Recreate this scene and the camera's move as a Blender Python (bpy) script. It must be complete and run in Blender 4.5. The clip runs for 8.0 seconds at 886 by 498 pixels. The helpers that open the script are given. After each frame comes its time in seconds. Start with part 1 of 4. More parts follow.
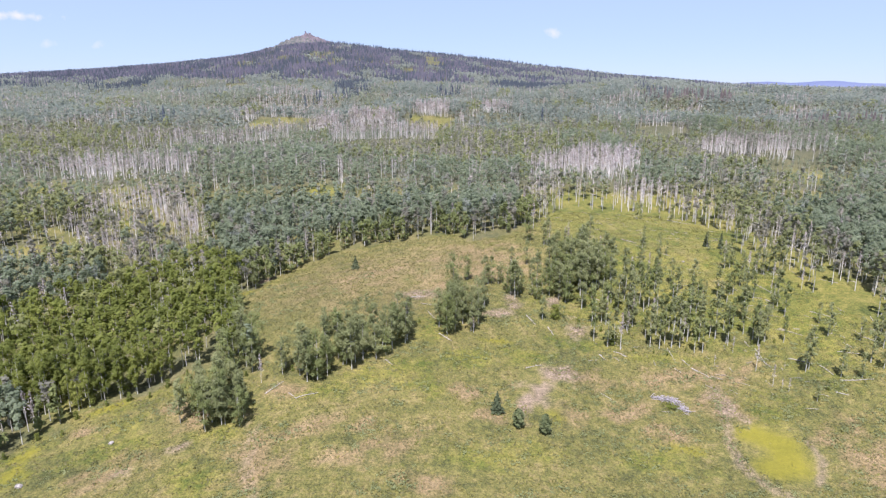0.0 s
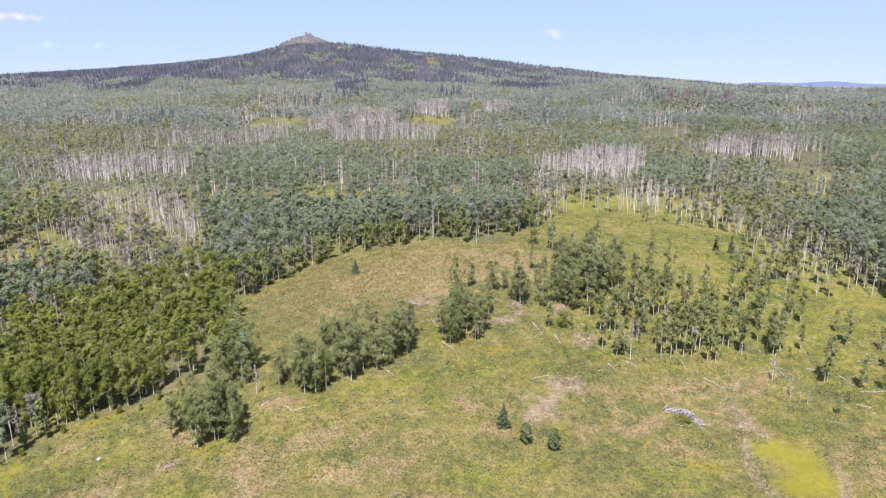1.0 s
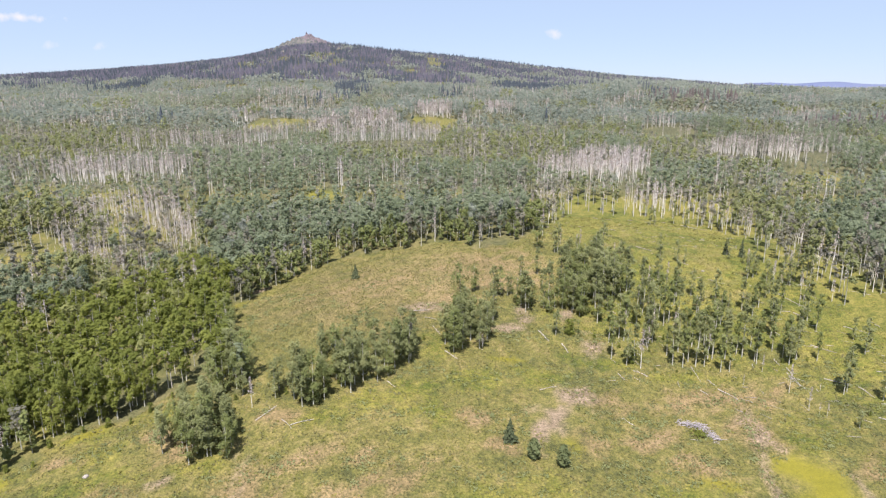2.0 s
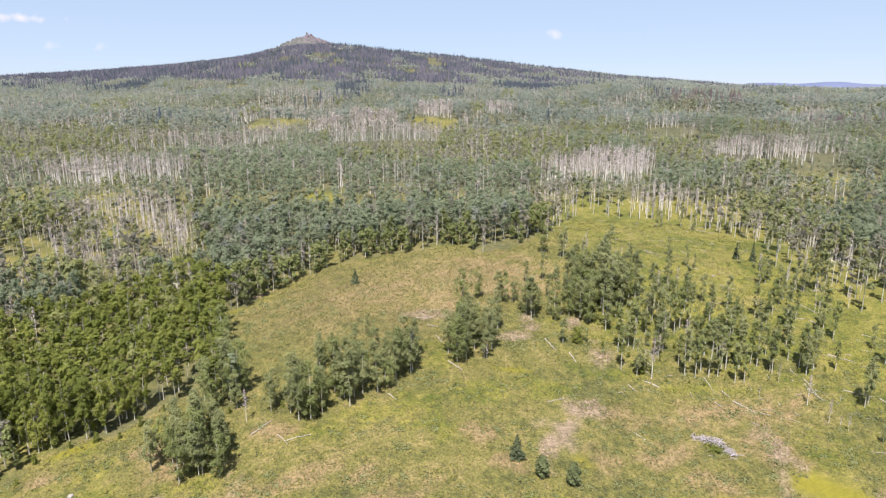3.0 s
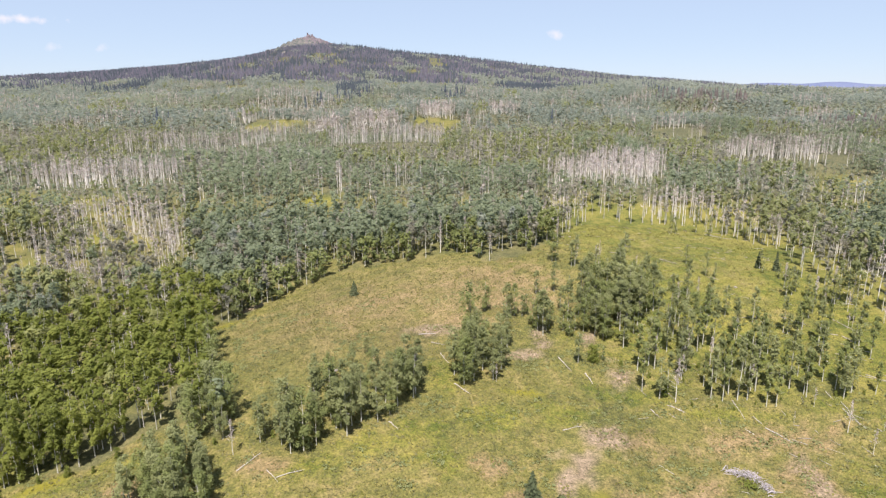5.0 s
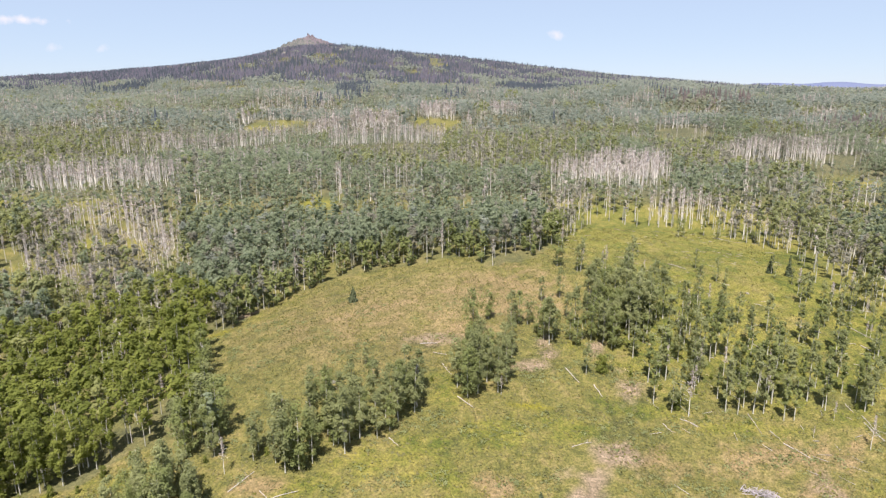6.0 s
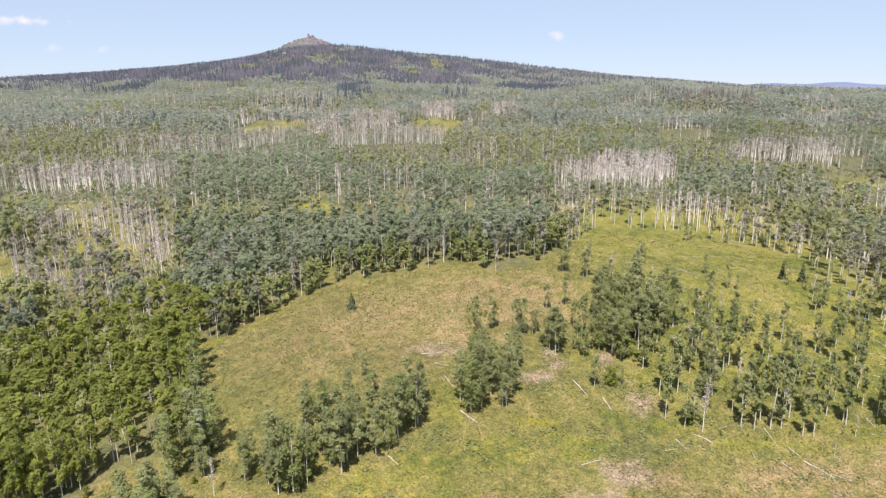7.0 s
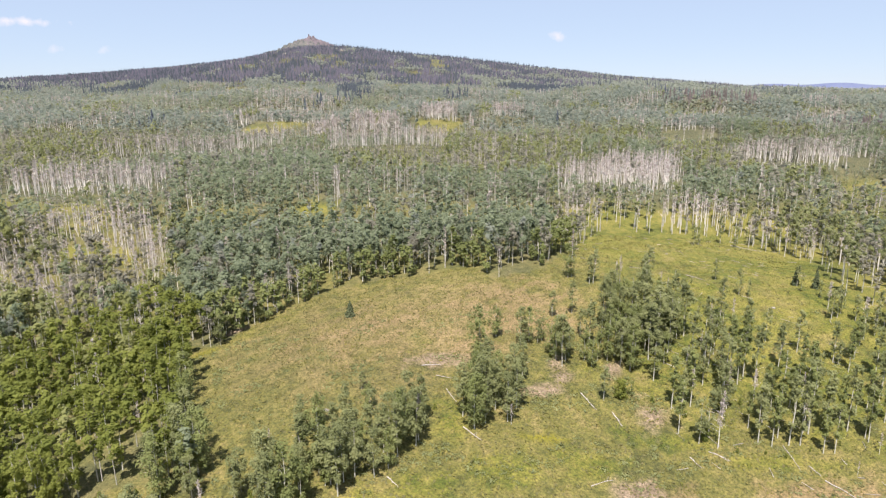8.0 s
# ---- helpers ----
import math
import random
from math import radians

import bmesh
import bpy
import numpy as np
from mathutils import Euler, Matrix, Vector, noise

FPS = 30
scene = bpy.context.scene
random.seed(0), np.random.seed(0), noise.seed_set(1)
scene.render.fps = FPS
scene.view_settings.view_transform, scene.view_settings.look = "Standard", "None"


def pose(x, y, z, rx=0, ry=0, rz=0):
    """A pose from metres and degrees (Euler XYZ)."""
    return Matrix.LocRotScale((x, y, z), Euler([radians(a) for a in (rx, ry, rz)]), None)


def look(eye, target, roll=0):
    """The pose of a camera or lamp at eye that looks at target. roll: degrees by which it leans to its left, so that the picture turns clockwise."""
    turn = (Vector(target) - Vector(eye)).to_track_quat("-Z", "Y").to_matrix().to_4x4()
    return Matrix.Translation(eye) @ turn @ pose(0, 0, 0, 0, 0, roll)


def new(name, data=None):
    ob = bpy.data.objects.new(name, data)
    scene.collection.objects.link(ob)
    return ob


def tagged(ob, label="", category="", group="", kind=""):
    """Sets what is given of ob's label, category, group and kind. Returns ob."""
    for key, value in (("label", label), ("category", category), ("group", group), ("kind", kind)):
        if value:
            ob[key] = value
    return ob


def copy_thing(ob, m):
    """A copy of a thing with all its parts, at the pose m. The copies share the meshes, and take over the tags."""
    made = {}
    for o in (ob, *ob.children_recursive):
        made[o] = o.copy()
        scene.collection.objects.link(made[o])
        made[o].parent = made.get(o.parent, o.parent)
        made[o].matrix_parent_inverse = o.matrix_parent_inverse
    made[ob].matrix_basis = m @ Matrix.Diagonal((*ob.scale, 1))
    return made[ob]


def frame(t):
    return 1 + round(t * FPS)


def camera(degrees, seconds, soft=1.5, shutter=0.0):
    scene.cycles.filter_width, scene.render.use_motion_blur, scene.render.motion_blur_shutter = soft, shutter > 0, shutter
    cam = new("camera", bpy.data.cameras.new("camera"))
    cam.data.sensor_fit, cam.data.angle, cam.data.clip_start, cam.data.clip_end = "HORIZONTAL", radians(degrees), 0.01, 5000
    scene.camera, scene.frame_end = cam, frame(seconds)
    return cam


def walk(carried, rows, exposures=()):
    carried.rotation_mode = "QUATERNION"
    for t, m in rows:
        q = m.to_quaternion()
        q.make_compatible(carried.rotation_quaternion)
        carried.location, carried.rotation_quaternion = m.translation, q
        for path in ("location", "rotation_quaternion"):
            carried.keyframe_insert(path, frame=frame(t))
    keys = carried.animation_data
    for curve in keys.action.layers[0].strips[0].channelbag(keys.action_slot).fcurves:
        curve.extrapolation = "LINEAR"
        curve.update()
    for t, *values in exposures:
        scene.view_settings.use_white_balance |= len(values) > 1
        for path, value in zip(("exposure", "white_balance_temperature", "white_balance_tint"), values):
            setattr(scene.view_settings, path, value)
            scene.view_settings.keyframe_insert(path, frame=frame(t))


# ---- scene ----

# ---------- camera ----------
cam = camera(70, 8.0, soft=1.3)
PATH = [
    (0.0, pose(0.00, 0.00, 66.00, 75.671, -0.000, 0.000)),
    (0.5, pose(-0.32, 2.90, 65.83, 75.702, -0.000, 0.024)),
    (1.0, pose(-0.64, 5.78, 65.68, 75.727, 0.004, 0.047)),
    (1.5, pose(-0.93, 8.65, 65.54, 75.748, 0.012, 0.071)),
    (2.0, pose(-1.22, 11.51, 65.41, 75.766, 0.023, 0.095)),
    (2.5, pose(-1.49, 14.36, 65.30, 75.782, 0.036, 0.119)),
    (3.0, pose(-1.75, 17.21, 65.19, 75.795, 0.052, 0.144)),
    (3.5, pose(-2.00, 20.05, 65.09, 75.807, 0.069, 0.168)),
    (4.0, pose(-2.23, 22.90, 64.99, 75.819, 0.087, 0.192)),
    (4.5, pose(-2.45, 25.74, 64.90, 75.831, 0.106, 0.216)),
    (5.0, pose(-2.66, 28.59, 64.82, 75.844, 0.124, 0.240)),
    (5.5, pose(-2.86, 31.44, 64.74, 75.858, 0.142, 0.264)),
    (6.0, pose(-3.04, 34.29, 64.66, 75.875, 0.158, 0.288)),
    (6.5, pose(-3.21, 37.16, 64.57, 75.895, 0.172, 0.312)),
    (7.0, pose(-3.36, 40.04, 64.49, 75.919, 0.184, 0.336)),
    (7.5, pose(-3.50, 42.92, 64.40, 75.948, 0.192, 0.359)),
    (8.0, pose(-3.63, 45.83, 64.31, 75.982, 0.197, 0.383)),
]
# the clip opens a little bluer and settles
EXPOSURES = [(0.0, 1.05, 5820, 18), (0.8, 1.05, 6030, 15.5), (1.6, 1.05, 6220, 13), (3.0, 1.055, 6420, 11.5), (4.5, 1.06, 6540, 11), (8.0, 1.07, 6580, 11.5)]
walk(cam, PATH, EXPOSURES)

# ---------- light ----------
SUN_ELEV, SUN_AZ = radians(63), math.atan2(-0.22, -0.975)
WISPS = [(-0.5329, 0.8417, 0.0874, 0.0496, 0.0072, 0.85), (0.1671, 0.9828, 0.0790, 0.0176, 0.0088, 0.70), (-0.5117, 0.8574, 0.0552, 0.0104, 0.0064, 0.40), (-0.4625, 0.8849, 0.0555, 0.0096, 0.0080, 0.50)]
world = bpy.data.worlds.new("sky")
scene.world = world
world.use_nodes = True
wn, wl = world.node_tree.nodes, world.node_tree.links
sky = wn.new("ShaderNodeTexSky")
sky.sky_type = "NISHITA"
sky.sun_disc = False
sky.sun_elevation, sky.sun_rotation = SUN_ELEV, SUN_AZ
sky.altitude, sky.air_density, sky.dust_density, sky.ozone_density = 2600, 1.0, 0.6, 1.0
wn["Background"].inputs["Strength"].default_value = 0.070
haze = wn.new("ShaderNodeMix")
haze.data_type = "RGBA"
haze.inputs[0].default_value = 0.75
haze.inputs[7].default_value = (4.1, 4.95, 6.5, 1)
wl.new(sky.outputs["Color"], haze.inputs[6])
where = wn.new("ShaderNodeTexCoord")
wisp = wn.new("ShaderNodeTexNoise")
wisp.inputs["Scale"].default_value, wisp.inputs["Detail"].default_value = 70.0, 4.0
wl.new(where.outputs["Generated"], wisp.inputs["Vector"])
# four small fair-weather wisps: direction, half width and half height
sky_colour = haze.outputs[2]
for wx, wy, wz, half_w, half_h, thick in WISPS:
    off = wn.new("ShaderNodeVectorMath")
    off.operation = "SUBTRACT"
    off.inputs[1].default_value = (wx, wy, wz)
    wl.new(where.outputs["Generated"], off.inputs[0])
    size = wn.new("ShaderNodeVectorMath")
    size.operation = "MULTIPLY"
    size.inputs[1].default_value = (1 / half_w, 1 / half_w, 1 / half_h)
    wl.new(off.outputs[0], size.inputs[0])
    reach = wn.new("ShaderNodeVectorMath")
    reach.operation = "LENGTH"
    wl.new(size.outputs[0], reach.inputs[0])
    frayed = wn.new("ShaderNodeMath")
    frayed.operation = "MULTIPLY_ADD"
    frayed.inputs[1].default_value = 2.6
    wl.new(wisp.outputs["Fac"], frayed.inputs[0])
    wl.new(reach.outputs["Value"], frayed.inputs[2])
    veil = wn.new("ShaderNodeMapRange")
    veil.inputs["From Min"].default_value, veil.inputs["From Max"].default_value = 2.2, 1.2
    veil.inputs["To Max"].default_value = thick
    wl.new(frayed.outputs[0], veil.inputs["Value"])
    cloud = wn.new("ShaderNodeMix")
    cloud.data_type = "RGBA"
    cloud.inputs[7].default_value = (6.9, 6.6, 7.1, 1)
    wl.new(veil.outputs[0], cloud.inputs[0])
    wl.new(sky_colour, cloud.inputs[6])
    sky_colour = cloud.outputs[2]
wl.new(sky_colour, wn["Background"].inputs["Color"])
sun = new("sun", bpy.data.lights.new("sun", "SUN"))
sun.data.energy, sun.data.angle, sun.data.color = 4.8, radians(0.55), (1.0, 0.95, 0.89)
sun.matrix_world = look((math.sin(SUN_AZ) * 100, math.cos(SUN_AZ) * 100, math.tan(SUN_ELEV) * 100), (0, 0, 0))

# ---------- materials ----------
def material(name, rough=0.8):
    m = bpy.data.materials.new(name)
    m.use_nodes = True
    b = m.node_tree.nodes["Principled BSDF"]
    b.inputs["Roughness"].default_value = rough
    b.inputs["Specular IOR Level"].default_value = 0.25
    return m, m.node_tree.nodes, m.node_tree.links, b


def ramp(nodes, stops):
    r = nodes.new("ShaderNodeValToRGB")
    e = r.color_ramp.elements
    while len(e) < len(stops):
        e.new(0.5)
    for k, (p, c) in zip(e, stops):
        k.position, k.color = p, (*c, 1)
    return r


def noise_tex(nodes, links, scale, detail=3.0, coords=None, rough=0.55):
    n = nodes.new("ShaderNodeTexNoise")
    n.inputs["Scale"].default_value, n.inputs["Detail"].default_value, n.inputs["Roughness"].default_value = scale, detail, rough
    if coords is not None:
        links.new(coords, n.inputs["Vector"])
    return n


def mix_rgb(nodes, links, fac, a, b, kind="MIX"):
    m = nodes.new("ShaderNodeMix")
    m.data_type, m.blend_type = "RGBA", kind
    for sock, v in ((m.inputs[0], fac), (m.inputs[6], a), (m.inputs[7], b)):
        if isinstance(v, (int, float)):
            sock.default_value = v
        elif isinstance(v, tuple):
            sock.default_value = (*v, 1)
        else:
            links.new(v, sock)
    return m.outputs[2]


def foliage(name, dark, mid, light, through_light=0.62, patch=0.16):
    """Leaves: a colour to each clump, drifting from tree to tree."""
    dark, light = tuple(0.85 * a + 0.15 * c for a, c in zip(dark, mid)), tuple(0.85 * a + 0.15 * c for a, c in zip(light, mid))
    m, n, l, b = material(name, 0.75)
    b.inputs["Specular IOR Level"].default_value = 0.1
    geo = n.new("ShaderNodeNewGeometry")
    big = noise_tex(n, l, patch, 2.0, geo.outputs["Position"])
    add = n.new("ShaderNodeMath")
    add.operation = "MULTIPLY_ADD"
    l.new(geo.outputs["Random Per Island"], add.inputs[0])
    add.inputs[1].default_value = 0.22
    sub = n.new("ShaderNodeMath")
    sub.operation = "MULTIPLY_ADD"
    l.new(big.outputs["Fac"], sub.inputs[0])
    sub.inputs[1].default_value, sub.inputs[2].default_value = 2.3, -0.76
    l.new(sub.outputs[0], add.inputs[2])
    r = ramp(n, [(0.0, dark), (0.5, mid), (1.0, light)])
    l.new(add.outputs[0], r.inputs["Fac"])
    l.new(r.outputs["Color"], b.inputs["Base Color"])
    tr = n.new("ShaderNodeBsdfTranslucent")
    l.new(r.outputs["Color"], tr.inputs["Color"])
    mx = n.new("ShaderNodeMixShader")
    mx.inputs[0].default_value = through_light
    l.new(b.outputs[0], mx.inputs[1])
    l.new(tr.outputs[0], mx.inputs[2])
    l.new(mx.outputs[0], n["Material Output"].inputs["Surface"])
    return m


def bark(name, pale, scar, amount=0.55, scale=1.2):
    m, n, l, b = material(name, 0.85)
    geo = n.new("ShaderNodeNewGeometry")
    tex = noise_tex(n, l, scale, 4.0, geo.outputs["Position"], 0.7)
    r = ramp(n, [(amount - 0.14, scar), (amount, pale)])
    tone = n.new("ShaderNodeHueSaturation")
    l.new(tex.outputs["Fac"], r.inputs["Fac"])
    l.new(r.outputs["Color"], tone.inputs["Color"])
    v = n.new("ShaderNodeMath")
    v.operation = "MULTIPLY_ADD"
    v.inputs[1].default_value, v.inputs[2].default_value = 0.5, 0.7
    l.new(geo.outputs["Random Per Island"], v.inputs[0])
    l.new(v.outputs[0], tone.inputs["Value"])
    l.new(tone.outputs["Color"], b.inputs["Base Color"])
    bump = n.new("ShaderNodeBump")
    bump.inputs["Strength"].default_value = 0.5
    l.new(tex.outputs["Fac"], bump.inputs["Height"])
    l.new(bump.outputs["Normal"], b.inputs["Normal"])
    return m


LEAF_DARK = foliage("aspen_leaves_grey_green", (0.168, 0.203, 0.130), (0.251, 0.287, 0.185), (0.336, 0.371, 0.244))
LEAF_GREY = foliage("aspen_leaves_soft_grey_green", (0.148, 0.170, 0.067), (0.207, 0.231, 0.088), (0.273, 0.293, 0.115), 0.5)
LEAF_OLIVE = foliage("aspen_leaves_olive_green", (0.167, 0.184, 0.084), (0.239, 0.254, 0.117), (0.311, 0.319, 0.152), 0.5)
LEAF_BRIGHT = foliage("aspen_leaves_bright_green", (0.137, 0.163, 0.040), (0.220, 0.244, 0.062), (0.323, 0.340, 0.089))
LEAF_PALE = foliage("aspen_leaves_yellow_green", (0.217, 0.231, 0.096), (0.306, 0.316, 0.129), (0.391, 0.392, 0.167))
# aspen green lifted and greyed, with haze mixed into the leaf colour itself
LEAF_HAZED = foliage("aspen_leaves_hazed", (0.238, 0.257, 0.215), (0.312, 0.332, 0.278), (0.382, 0.399, 0.337))
# far leaves: distance haze put into the colour, bluer and lower in contrast
LEAF_FAR_HAZE = foliage("aspen_leaves_far_haze", (0.177, 0.209, 0.181), (0.244, 0.275, 0.233), (0.311, 0.335, 0.283), 0.6, 0.05)
LEAF_OLIVE_HAZE = foliage("aspen_leaves_olive_far_haze", (0.216, 0.240, 0.170), (0.284, 0.305, 0.217), (0.352, 0.366, 0.266), 0.6, 0.05)
LEAF_THIN = foliage("thinning_leaves_olive_grey", (0.224, 0.218, 0.174), (0.301, 0.285, 0.227), (0.379, 0.352, 0.288))
NEEDLE = foliage("spruce_needles", (0.058, 0.072, 0.040), (0.092, 0.108, 0.056), (0.130, 0.145, 0.078), 0.3)
LEAF_FIR = foliage("fir_needles", (0.095, 0.114, 0.054), (0.138, 0.158, 0.072), (0.190, 0.206, 0.096), 0.35)
# spruce green shifted to blue so that the needles carry the mountain haze
NEEDLE_HAZE = foliage("spruce_needles_haze_blue", (0.066, 0.080, 0.100), (0.100, 0.116, 0.140), (0.140, 0.156, 0.178), 0.3)
# grey of dying spruces, with a violet-blue haze tint added
NEEDLE_GREY_HAZE = foliage("dying_spruce_needles_hazed", (0.128, 0.118, 0.158), (0.182, 0.168, 0.214), (0.245, 0.225, 0.270), 0.3)
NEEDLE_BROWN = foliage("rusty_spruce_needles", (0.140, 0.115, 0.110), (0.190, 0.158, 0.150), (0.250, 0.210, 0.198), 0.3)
TWIG = foliage("dead_twigs", (0.34, 0.285, 0.262), (0.44, 0.375, 0.348), (0.54, 0.47, 0.44), 0.35)
SAGE = foliage("sagebrush_leaves", (0.138, 0.134, 0.060), (0.190, 0.178, 0.080), (0.255, 0.225, 0.112), 0.5, 0.1)
FORB = foliage("meadow_herbs", (0.14, 0.150, 0.040), (0.215, 0.205, 0.058), (0.31, 0.262, 0.095), 0.5, 0.08)
BARK = bark("aspen_bark", (0.49, 0.465, 0.40), (0.15, 0.13, 0.10), 0.46)
BARK_DEAD = bark("dead_bark", (0.66, 0.61, 0.575), (0.40, 0.35, 0.33), 0.40)
BARK_SPRUCE = bark("spruce_bark", (0.16, 0.12, 0.09), (0.07, 0.05, 0.04), 0.5)
WOOD_PALE = bark("weathered_branches", (0.36, 0.32, 0.335), (0.22, 0.19, 0.20), 0.42, 0.9)
WOOD_GREY = bark("weathered_wood", (0.38, 0.34, 0.305), (0.21, 0.175, 0.155), 0.42, 0.9)


def ground_material():
    m, n, l, b = material("meadow_ground", 0.95)
    geo = n.new("ShaderNodeNewGeometry")
    pos = geo.outputs["Position"]
    cov = n.new("ShaderNodeAttribute")
    cov.attribute_name = "cover"
    sep = n.new("ShaderNodeSeparateColor")
    l.new(cov.outputs["Color"], sep.inputs[0])
    wide = noise_tex(n, l, 0.055, 4.0, pos, 0.6)
    mid = noise_tex(n, l, 0.22, 4.0, pos, 0.6)
    fine = noise_tex(n, l, 2.4, 4.0, pos, 0.75)
    clod = noise_tex(n, l, 0.62, 5.0, pos, 0.72)
    grass = ramp(n, [(0.40, (0.074, 0.076, 0.026)), (0.46, (0.124, 0.119, 0.034)), (0.52, (0.168, 0.149, 0.045)), (0.60, (0.222, 0.178, 0.070))])
    mixv = n.new("ShaderNodeMix")
    mixv.inputs[0].default_value = 0.38
    l.new(wide.outputs["Fac"], mixv.inputs[2])
    l.new(mid.outputs["Fac"], mixv.inputs[3])
    mixw = n.new("ShaderNodeMix")
    mixw.inputs[0].default_value = 0.46
    l.new(mixv.outputs[0], mixw.inputs[2])
    l.new(clod.outputs["Fac"], mixw.inputs[3])
    l.new(mixw.outputs[0], grass.inputs["Fac"])
    lush = ramp(n, [(0.40, (0.072, 0.090, 0.017)), (0.47, (0.130, 0.134, 0.025)), (0.58, (0.215, 0.188, 0.045))])
    l.new(mixw.outputs[0], lush.inputs["Fac"])
    dry = ramp(n, [(0.38, (0.175, 0.132, 0.060)), (0.49, (0.225, 0.162, 0.080)), (0.60, (0.280, 0.200, 0.108))])
    l.new(mixw.outputs[0], dry.inputs["Fac"])
    soil = ramp(n, [(0.36, (0.190, 0.140, 0.094)), (0.62, (0.308, 0.230, 0.162))])
    l.new(clod.outputs["Fac"], soil.inputs["Fac"])
    gold = ramp(n, [(0.35, (0.160, 0.146, 0.018)), (0.65, (0.218, 0.188, 0.022))])
    l.new(mixw.outputs[0], gold.inputs["Fac"])

    floor = n.new("ShaderNodeAttribute")
    floor.attribute_name = "floor"
    duff = ramp(n, [(0.38, (0.060, 0.062, 0.040)), (0.50, (0.092, 0.090, 0.052)), (0.62, (0.140, 0.128, 0.070))])
    l.new(mixw.outputs[0], duff.inputs["Fac"])

    def edged(channel):
        a = n.new("ShaderNodeMath")
        a.operation = "MULTIPLY_ADD"
        a.inputs[1].default_value = 0.9
        l.new(fine.outputs["Fac"], a.inputs[0])
        l.new(channel, a.inputs[2])
        r = n.new("ShaderNodeMapRange")
        r.inputs["From Min"].default_value, r.inputs["From Max"].default_value = 0.55, 1.45
        l.new(a.outputs[0], r.inputs["Value"])
        return r.outputs[0]

    c = mix_rgb(n, l, edged(sep.outputs[1]), grass.outputs["Color"], lush.outputs["Color"])
    c = mix_rgb(n, l, edged(sep.outputs[2]), c, dry.outputs["Color"])
    c = mix_rgb(n, l, edged(floor.outputs["Fac"]), c, duff.outputs["Color"])
    c = mix_rgb(n, l, edged(cov.outputs["Alpha"]), c, gold.outputs["Color"])
    c = mix_rgb(n, l, edged(sep.outputs[0]), c, soil.outputs["Color"])
    speck = ramp(n, [(0.36, (0.42, 0.44, 0.40)), (0.50, (0.84, 0.84, 0.84)), (0.64, (1.28, 1.24, 1.15))])
    l.new(fine.outputs["Fac"], speck.inputs["Fac"])
    smooth = n.new("ShaderNodeMath")
    smooth.operation = "MULTIPLY_ADD"
    smooth.inputs[1].default_value, smooth.inputs[2].default_value = -0.7, 0.9
    l.new(cov.outputs["Alpha"], smooth.inputs[0])
    c = mix_rgb(n, l, smooth.outputs[0], c, speck.outputs["Color"], "MULTIPLY")
    l.new(c, b.inputs["Base Color"])
    bump = n.new("ShaderNodeBump")
    bump.inputs["Strength"].default_value, bump.inputs["Distance"].default_value = 0.9, 0.35
    l.new(fine.outputs["Fac"], bump.inputs["Height"])
    l.new(bump.outputs["Normal"], b.inputs["Normal"])
    return m


def rock_material(name, low, high, scale):
    m, n, l, b = material(name, 0.9)
    geo = n.new("ShaderNodeNewGeometry")
    t = noise_tex(n, l, scale, 5.0, geo.outputs["Position"], 0.65)
    r = ramp(n, [(0.35, low), (0.65, high)])
    l.new(t.outputs["Fac"], r.inputs["Fac"])
    l.new(r.outputs["Color"], b.inputs["Base Color"])
    return m


GROUND = ground_material()
# pinkish grey rock, cooled a little with haze in the colour
CRAG = rock_material("summit_rock", (0.070, 0.058, 0.072), (0.165, 0.132, 0.140), 0.12)
TALUS = rock_material("grassy_talus", (0.038, 0.048, 0.050), (0.150, 0.136, 0.122), 0.09)
STONE = rock_material("pale_stone", (0.17, 0.15, 0.13), (0.32, 0.285, 0.25), 2.0)
# the mesa's forest gets the blue of distance haze as its own colour
MESA = rock_material("far_forest_haze_blue", (0.100, 0.118, 0.200), (0.125, 0.142, 0.222), 0.002)


# ---------- helpers ----------
def mesh_np(name, verts, faces, mats, slots=None):
    """A mesh from arrays; faces is (n, 4) or (n, 3)."""
    me = bpy.data.meshes.new(name)
    verts, faces = np.asarray(verts, np.float32), np.asarray(faces, np.int32)
    k = faces.shape[1]
    me.vertices.add(len(verts))
    me.vertices.foreach_set("co", verts.ravel())
    me.loops.add(faces.size)
    me.loops.foreach_set("vertex_index", faces.ravel())
    me.polygons.add(len(faces))
    me.polygons.foreach_set("loop_start", np.arange(0, faces.size, k, dtype=np.int32))
    for m in mats:
        me.materials.append(m)
    if slots is not None:
        me.polygons.foreach_set("material_index", np.asarray(slots, np.int32))
    me.update(calc_edges=True)
    return me


def part(name, me, parent, label=""):
    ob = new(name, me)
    ob.parent = parent
    return tagged(ob, label)


def waves(x, y, size, seed):
    """Smooth rolling values, about -1 to 1, with hills of that size."""
    r = np.random.RandomState(seed)
    out = 0.0
    for _ in range(9):
        a, k, p = r.uniform(0, 6.283), r.uniform(0.6, 1.9) * 6.283 / (2 * size), r.uniform(0, 6.283)
        out = out + np.cos((x * math.cos(a) + y * math.sin(a)) * k + p)
    return out / 3.6


def inside(x, y, poly):
    hit = np.zeros(np.shape(x), bool)
    for (ax, ay), (bx, by) in zip(poly, poly[1:] + poly[:1]):
        cross = ((ay > y) != (by > y)) & (x < (bx - ax) * (y - ay) / ((by - ay) or 1e-9) + ax)
        hit ^= cross
    return hit


